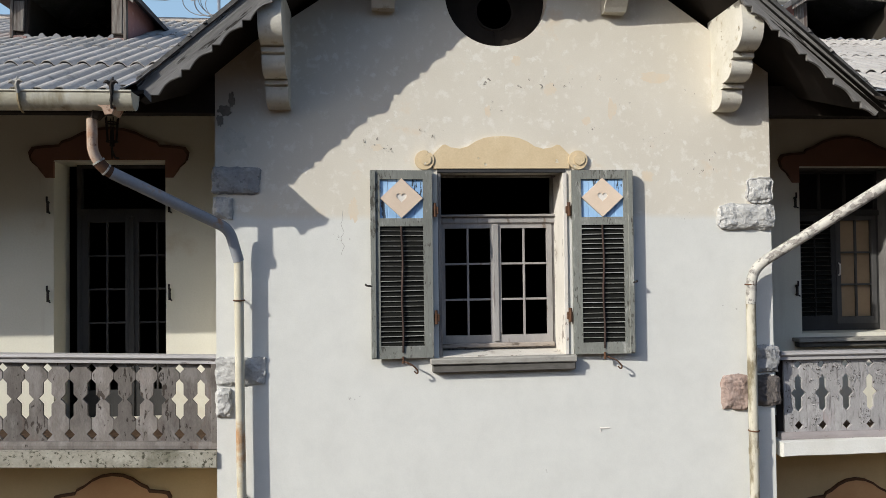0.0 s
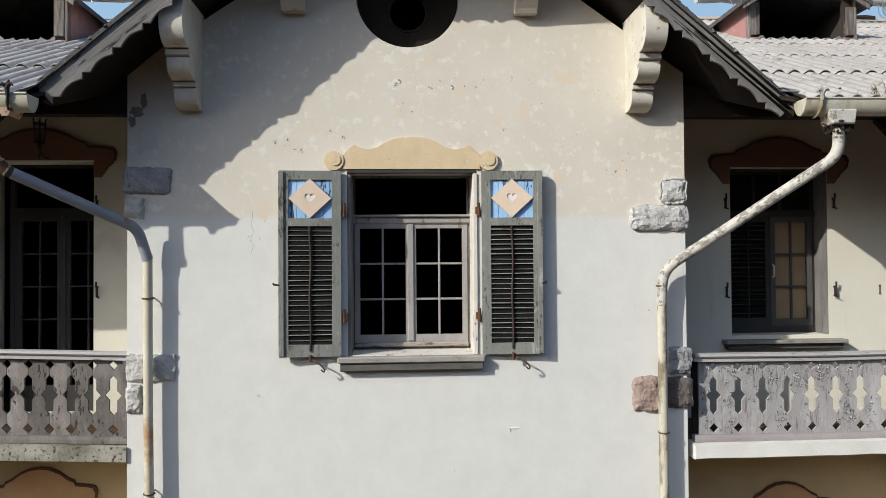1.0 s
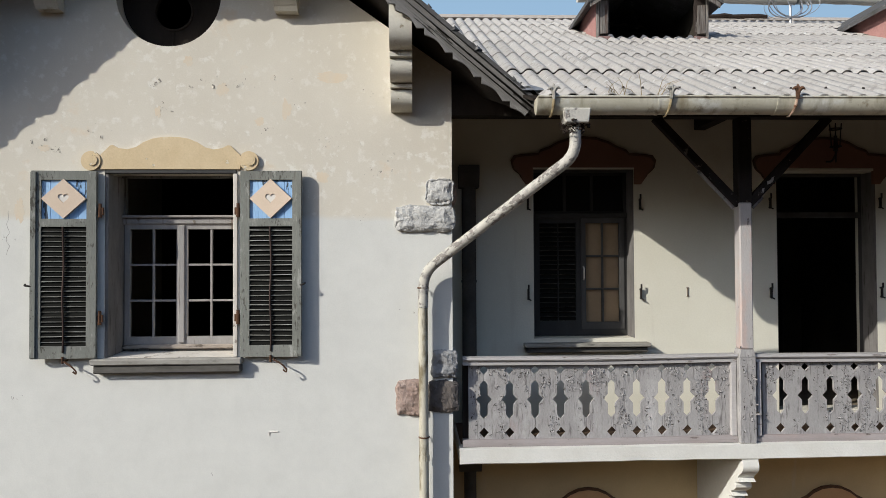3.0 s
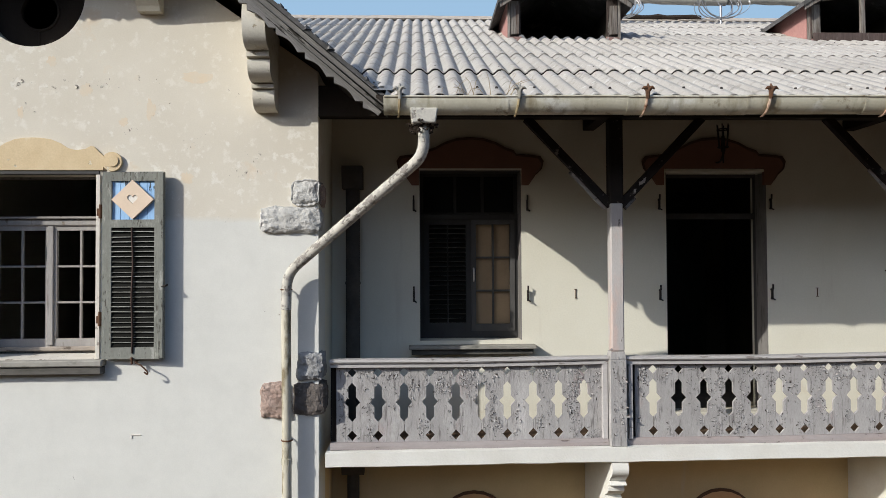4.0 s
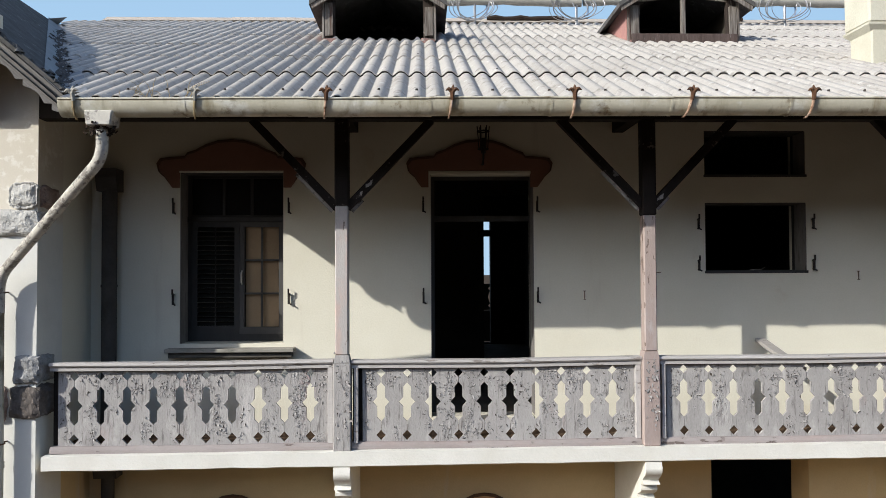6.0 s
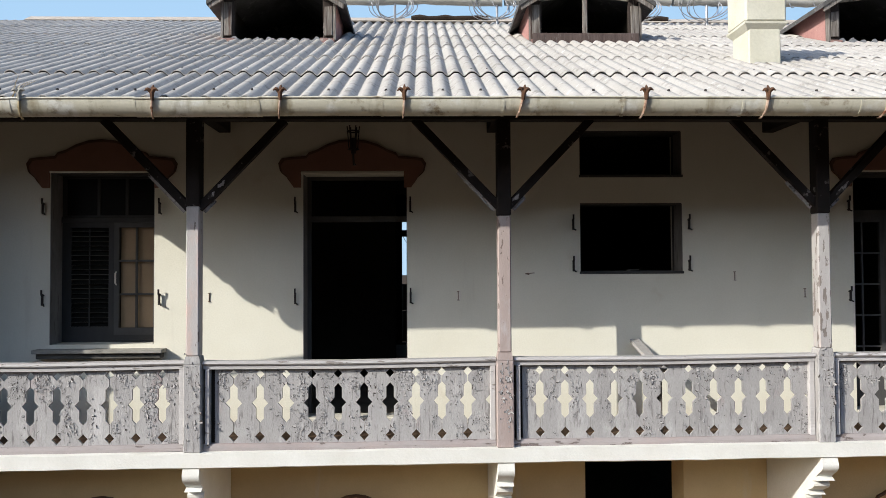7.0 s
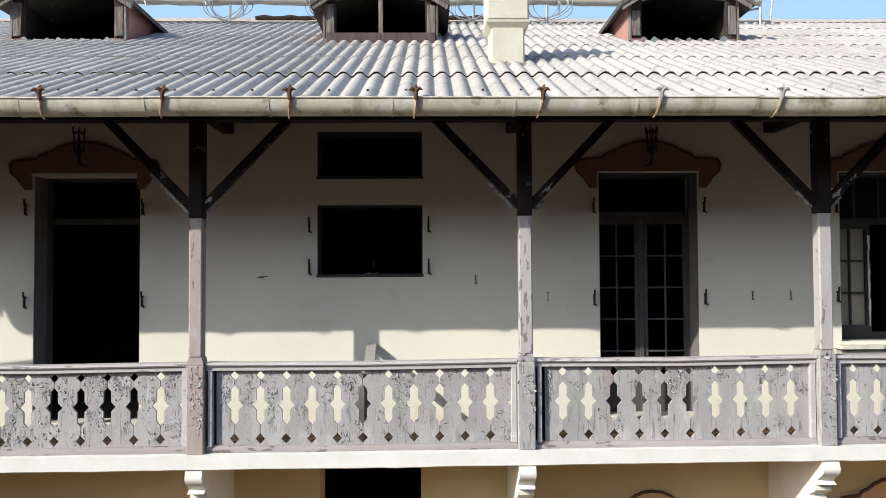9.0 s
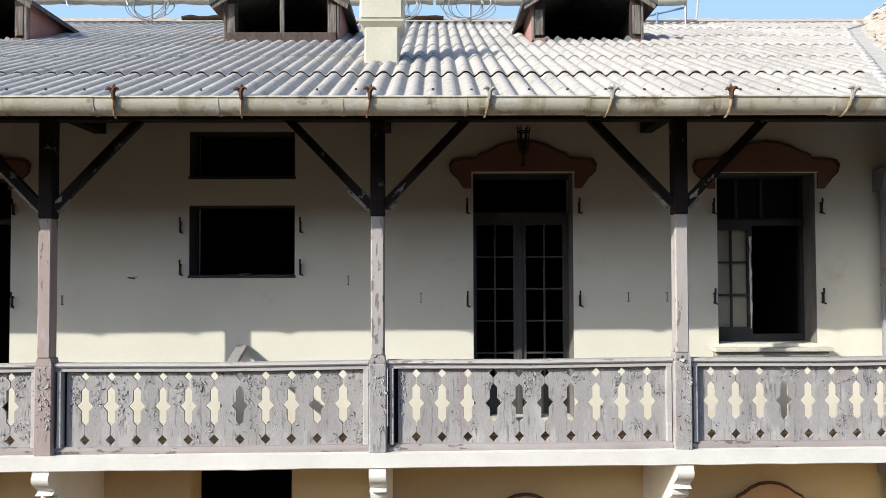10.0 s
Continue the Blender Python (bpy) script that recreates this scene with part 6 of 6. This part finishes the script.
part("pole", tube([(0.0, 0, -0.03), (0.0, 0, 0.52)], 0.024, 7), WIRE, end)
part("tall_pole", tube(bend([(0.22, 0.05, 0.12), (0.26, 0.05, 0.50), (0.28, 0.05, 0.56), (0.24, 0.05, 0.60)], 0.03), 0.02, 7), TARP, end)
part("cross_bar", tube([(-0.75, 0.03, 0.19), (0.0, 0.03, 0.36)], 0.02, 7), BLUE_STEEL, end)
part("rail", tube([(-1.1, 0.03, 0.10), (0.22, 0.05, 0.12)], 0.018, 7), WIRE, end)
part("stay_pole", tube([(-0.55, 0, -0.03), (-0.55, 0, 0.26)], 0.022, 7), BLUE_STEEL, end)

# scars in the plaster of the gable
def scar(cx, cz, rx, rz, mat, label, seed, depth=0.006):
    pts = []
    for i in range(52):
        a = 2 * math.pi * i / 52
        d = Vector((math.cos(a), math.sin(a), 0))
        k = 1 + 0.4 * noise.noise(d * 1.4 + Vector((0, 0, seed))) + 0.3 * noise.noise(d * 3.5 + Vector((0, 0, seed + 5))) + 0.2 * noise.noise(d * 8 + Vector((0, 0, seed + 9)))
        pts.append((cx + rx * k * d.x, cz + rz * k * d.y))
    tagged(part("plaster_scar", plate(pts, (), -depth, 0.02), mat), label, "plaster damage", "plaster scars")


for i, (x, z, rx, rz) in enumerate(((-2.77, 3.90, 0.07, 0.05), (-2.70, 4.00, 0.03, 0.08), (-2.81, 3.80, 0.03, 0.06))):
    scar(x, z, rx, rz, SCAR, "dark broken patch of plaster at the corner", 1.3 + 2.9 * i, 0.006 + 0.0007 * i)
scar(-2.68, 3.60, 0.12, 0.13, CORBEL, "pale patch of repaired plaster at the corner", 7.7, 0.004)
ob = part("plaster_mark", add_box(box(0.985, 1.085, -0.008, 0.01, 0.640, 0.652, 0.002), 0.985, 0.995, -0.008, 0.01, 0.61, 0.650), PALE)
tagged(ob, "small raised rectangular edge in the plaster", "plaster damage")
bm = tube([(-1.62 + 0.012 * math.sin(i * 1.7) + 0.01 * math.sin(i * 4.1), 0.001, 2.90 - i * 0.045) for i in range(11)], [0.0015 + 0.0015 * math.sin(i * 1.3) ** 2 for i in range(11)], 4)
tagged(part("plaster_crack", bm, SILL_STONE), "thin wavering crack in the plaster", "plaster damage")

# dry stems in the gutter
bm = bmesh.new()
for i in range(16):
    x = random.choice((4.35, 4.6, 4.2)) + random.uniform(-0.12, 0.12)
    dx, h = random.uniform(-0.22, 0.28), random.uniform(0.05, 0.22)
    add_tube(bm, [(x, -0.99, 3.80), (x + dx * 0.5, -1.02, 3.86 + h * 0.6), (x + dx, -1.05, 3.84 + h)], [0.004, 0.003, 0.0015], 4)
tagged(part("dry_weeds", bm, STRAW), "dry weed stems growing out of the gutter", "weeds", kind="stuff")


# ---- corrugated sheets ----
PITCH, COURSE, SHEET_LEN, WAVES = 0.177, 1.383, 1.50, 6
COS, SIN = 1 / math.hypot(1, MAIN), MAIN / math.hypot(1, MAIN)


def sheet_mesh(keep=None, rows=1):
    """One sheet; local x across, y up the slope. keep(x, y) tells which cells stay."""
    per, nx = 8, WAVES * 8 + 4
    bm = bmesh.new()
    grids = []
    for dz in (0.0, -0.008):
        grid = []
        for j in range(rows + 1):
            y = SHEET_LEN * j / rows
            line = []
            for i in range(nx + 1):
                x = i * PITCH / per
                line.append(bm.verts.new((x, y, 0.0250 * (math.cos(2 * math.pi * x / PITCH) - 0.20 * math.cos(4 * math.pi * x / PITCH)) + dz + 0.014 * (1 - j / rows))))
            grid.append(line)
        grids.append(grid)
    upper, lower = grids
    for j in range(rows):
        for i in range(nx):
            if keep and not keep((i + 0.5) * PITCH / per, SHEET_LEN * (j + 0.5) / rows):
                continue
            for grid in grids:
                bm.faces.new((grid[j][i], grid[j][i + 1], grid[j + 1][i + 1], grid[j + 1][i]))
            if j == 0:
                bm.faces.new((upper[0][i], upper[0][i + 1], lower[0][i + 1], lower[0][i]))
            if i in (0, nx - 1):
                k = i and nx
                bm.faces.new((upper[j][k], upper[j + 1][k], lower[j + 1][k], lower[j][k]))
    loose = [v for v in bm.verts if not v.link_faces]
    bmesh.ops.delete(bm, geom=loose, context="VERTS")
    me = mesh_of("sheet", bm, SHEET)
    me.polygons.foreach_set("use_smooth", [True] * len(me.polygons))
    me.set_sharp_from_angle(angle=radians(50))
    return me


FULL = sheet_mesh()


def roof_sheets(name, x_start, count, courses, dormers, valley):
    top = base(name, 0, 0, 0, "weathered grey corrugated fibre-cement roof in overlapping courses", "roof", kind="structure")
    for r in range(courses):
        s0 = r * COURSE
        if r == 0:
            s0 -= 0.105
        y0, z0 = EAVE_Y - 0.02 + s0 * COS, EAVE_Z + s0 * SIN - (0.012 if r == 0 else 0.0)
        for c in range(count):
            x0 = x_start + c * WAVES * PITCH
            x1 = x0 + WAVES * PITCH
            cuts = []
            for a, b in dormers:
                if x1 + 0.1 > a and x0 < b and y0 + SHEET_LEN * COS > dormer_y(a) and y0 < dormer_y(a) + 1.8:
                    cuts.append((a + 0.06, b - 0.06))
            near = valley(x0, x1, y0)
            if near == 2:
                continue
            m = pose(x0, y0, z0 + random.uniform(-0.001, 0.001), math.degrees(math.atan(MAIN)) + random.uniform(-0.08, 0.08), 0.22, 0)
            if cuts or near == 1:
                def keep(x, y, x0=x0, y0=y0, cuts=cuts):
                    wx, wy = x0 + x, y0 + y * COS
                    if any(a < wx < b and dormer_y(a) + 0.05 < wy < dormer_y(a) + 1.75 for a, b in cuts):
                        return False
                    return not valley_cut(wx, wy)
                me = sheet_mesh(keep, 16)
                if not len(me.polygons):
                    continue
            else:
                me = FULL
            piece("sheet", me, top, m)
    return top


def valley_cut(x, y):
    """Whether a point of the main roof lies under one of the gable roofs, less an uneven strip for the valley."""
    if x < 0 and y > WEST_RIDGE - 0.03:
        return True
    jag = (0.10 if x < 10 else 0.10 + 0.32 * min(1, max(0, (6.0 - y) / 0.8))) + 0.03 * math.sin(y * 23.0)
    for cx in (0.0, FAR_X):
        ex, ez = GABLE_EAVE[1 if cx > 0 or x > 0 else -1]
        if abs(x - cx) < ex and (cx == 0) == (x < 10) and ez + RAKE * (ex - abs(x - cx)) > main_z(y) - RAKE * jag:
            return True
    return False


def valley_test(x0, x1, y0):
    corners = [valley_cut(x, y) for x in (x0, x1 + 0.1) for y in (y0, y0 + SHEET_LEN * COS)]
    return 2 if all(corners) else (1 if any(corners) else 0)


roof_sheets("roof_east", 2.66 - 3 * WAVES * PITCH, 22, 6, DORMERS[:3], valley_test)
roof_sheets("roof_west", -2.66 - 7 * WAVES * PITCH, 10, 5, DORMERS[3:], valley_test)


# valley flashings
def flashing(cx, s):
    pts = []
    for i in range(9):
        y = -0.80 + 6.8 * i / 8
        ex, ez = GABLE_EAVE[1 if cx > 0 else s]
        x = ex - (main_z(y) - ez) / RAKE
        pts.append((cx + s * x, y, main_z(y)))
    bm = bmesh.new()
    rows = []
    for x, y, z in pts:
        rows.append([bm.verts.new((x - s * 0.16, y, z + 0.16 * RAKE + 0.012)), bm.verts.new((x, y, z + 0.012)), bm.verts.new((x + s * (0.24 if cx == 0 else 0.56), y, z + 0.012))])
    for a, b in zip(rows, rows[1:]):
        for k in range(2):
            bm.faces.new((a[k], a[k + 1], b[k + 1], b[k]))
    ext = bmesh.ops.extrude_face_region(bm, geom=list(bm.faces))
    for v in ext["geom"]:
        if isinstance(v, bmesh.types.BMVert):
            v.co.z -= 0.005
    ob = part("valley_flashing", bm, LEAD if cx == 0 else CEMENT)
    tagged(ob, "dull blue-grey metal flashing in the roof valley" if cx == 0 else "smooth grey cement strip in the roof valley", "flashing", "valley flashings", "structure")


flashing(0, 1)
flashing(0, -1)
flashing(FAR_X, -1)


# bolts of the sheets, coloured black to take in their small shadows
for name, x0, x1 in (("roof_bolts_east", 3.6, 18.2), ("roof_bolts_west", -9.3, -3.4)):
    bm = bmesh.new()
    for r in range(6):
        k = 0
        x = x0
        while x < x1:
            k += 1
            x = x0 + k * PITCH * 2 + (PITCH if r % 2 else 0) + random.choice((0, 0, PITCH))
            s0 = r * COURSE + 0.16 + random.uniform(-0.02, 0.02)
            y, z = EAVE_Y + s0 * COS, EAVE_Z + s0 * SIN
            xc = 2.66 + round((x - 2.66) / PITCH) * PITCH
            inside = any(a - 0.1 < xc < b + 0.1 and dormer_y(a) - 0.1 < y < dormer_y(a) + 1.9 for a, b in DORMERS) or (12.2 < xc < 12.8 and 1.0 < y < 1.7)
            if valley_cut(xc, y) or inside or random.random() < 0.25:
                continue
            add_tube(bm, [(xc, y, z + 0.02), (xc, y - 0.004, z + 0.043)], [0.017, 0.010], 6)
    tagged(part(name, bm, IRON), "small roofing bolts, black to take in their shadows", "bolts", kind="stuff")


# lumpy cement bedding the cut ends of the sheets beside the second gable
bed = []
for i in range(161):
    y = -0.75 + 7.6 * i / 160
    jag = 0.10 + 0.32 * min(1, max(0, (6.0 - y) / 0.8)) + 0.03 * math.sin(y * 23.0)
    x = FAR_X - GABLE_EAVE[1][0] + (main_z(y) - GABLE_EAVE[1][1]) / RAKE - jag
    bed.append((x + 0.02 + 0.012 * noise.noise(Vector((0, y * 9, 2))), y, main_z(y) + 0.004 + 0.008 * noise.noise(Vector((5, y * 7, 2)))))
tagged(part("cement_bed", tube(bed, 0.043, 8), CEMENT, None, "", True), "pale lumpy cement along the cut ends of the roof sheets", "cement", kind="structure")


# crumbling mortar along the edge of the second gable roof
ball = bmesh.new()
bmesh.ops.create_icosphere(ball, subdivisions=2, radius=1.0)
ball.verts.index_update()
verts, faces = [], []
for i in range(700):
    y = random.uniform(-0.6, 6.6)
    ex, ez = GABLE_EAVE[1]
    up = -0.10 + 1.0 * random.random() ** 1.5
    x = ex - (main_z(y) - ez) / RAKE - up
    r = random.uniform(0.02, 0.085)
    c = Vector((FAR_X - x, y, main_z(y) + max(0.0, up * RAKE) - 0.012))
    k = len(verts)
    for v in ball.verts:
        d = v.co * r
        verts.append(Vector((d.x * 1.2 - d.z * 0.2, d.y * 1.4, d.z * 0.45 + d.x * 0.6)) * (1 + 0.8 * noise.noise(d * 11 + c * 3)) + c)
    faces += [tuple(k + v.index for v in f.verts) for f in ball.faces]
me = bpy.data.meshes.new("mortar_rubble")
me.from_pydata(verts, [], faces)
me.polygons.foreach_set("use_smooth", [True] * len(me.polygons))
me.materials.append(RUBBLE)
ball.free()
tagged(new("mortar_rubble", me), "crumbling pinkish mortar and stones along the roof edge", "rubble", kind="stuff")

# moss and rotten debris along the verges and in the valleys of the gable roof
verts, faces = [], []
for s in (-1, 1):
    ex, ez = GABLE_EAVE[s]
    for _ in range(420):
        y = Y_RAKE + 0.02 + 5.6 * random.random() ** 1.4
        x = ex - (main_z(y) - ez) / RAKE + random.gauss(0.03, 0.05)
        c = Vector((s * x, y, max(main_z(y), ez + RAKE * (ex - x)) + 0.012))
        if y < -0.55:
            up = random.uniform(0.0, 1.5)
            c = Vector((s * (ex - up * 0.76), Y_RAKE + random.uniform(-0.02, 0.08), ez + up * 0.65 + 0.055))
        r = random.uniform(0.012, 0.045)
        k = len(verts)
        n = 5
        for i in range(n):
            a = 2 * math.pi * i / n + random.uniform(-0.4, 0.4)
            verts.append(c + Vector((r * 1.2 * math.cos(a), r * 1.4 * math.sin(a), -0.02 + 0.2 * r * math.cos(a))))
        verts.append(c + Vector((random.uniform(-0.3, 0.3) * r, random.uniform(-0.3, 0.3) * r, r * random.uniform(0.3, 0.9))))
        faces += [(k + i, k + (i + 1) % n, k + n) for i in range(n)]
me = bpy.data.meshes.new("valley_debris")
me.from_pydata(verts, [], faces)
me.materials.append(MOSSY)
tagged(new("valley_debris", me), "dark moss and rotten debris along the gable roof edges", "moss", kind="stuff")

# faint patches where the upper coat of the gable has worn off
OCHRE_STAIN = surface("faint_ochre_stain", (0.695, 0.585, 0.44), (0.665, 0.60, 0.495), 7.0, 0.9, 0.1, 60, 0.06)
for x, z, rx, rz in ((1.63, 4.27, 0.15, 0.055), (0.51, 4.13, 0.06, 0.07), (1.16, 3.93, 0.045, 0.09), (0.17, 4.43, 0.05, 0.05), (1.53, 3.24, 0.06, 0.06), (-1.51, 2.90, 0.05, 0.12),
                     (-1.26, 3.53, 0.06, 0.03), (-0.13, 3.90, 0.03, 0.06), (0.89, 3.81, 0.05, 0.04)):
    scar(x, z, rx, rz, OCHRE_STAIN, "faint ochre patch of worn plaster on the gable", x * 7.3, 0.0008)
# small lifted flakes of plaster on the gable
SPOTS = ((-1.28, 3.57), (-1.14, 3.52), (-0.16, 4.19), (0.22, 4.16), (0.36, 4.22), (0.60, 4.19), (1.10, 4.26), (1.99, 4.08), (0.75, 4.22), (-0.10, 3.96), (0.95, 3.72), (1.19, 3.96),
         (1.51, 3.61), (1.66, 3.64), (2.07, 3.29), (1.92, 2.81), (-1.60, 2.62), (2.41, 1.84), (-0.74, 3.72), (-1.5, 1.0), (0.4, 0.2), (2.2, 3.45))
spots = [(x + random.gauss(0, 0.06), z + random.gauss(0, 0.035)) for x, z in SPOTS for _ in range(9)]
ob = peel(None, spots, -0.0012, 0.85, GABLE, SCAR, "plaster_flakes", 0.4)
tagged(ob, "small lifted flakes of plaster on the gable wall", "plaster damage", kind="stuff")
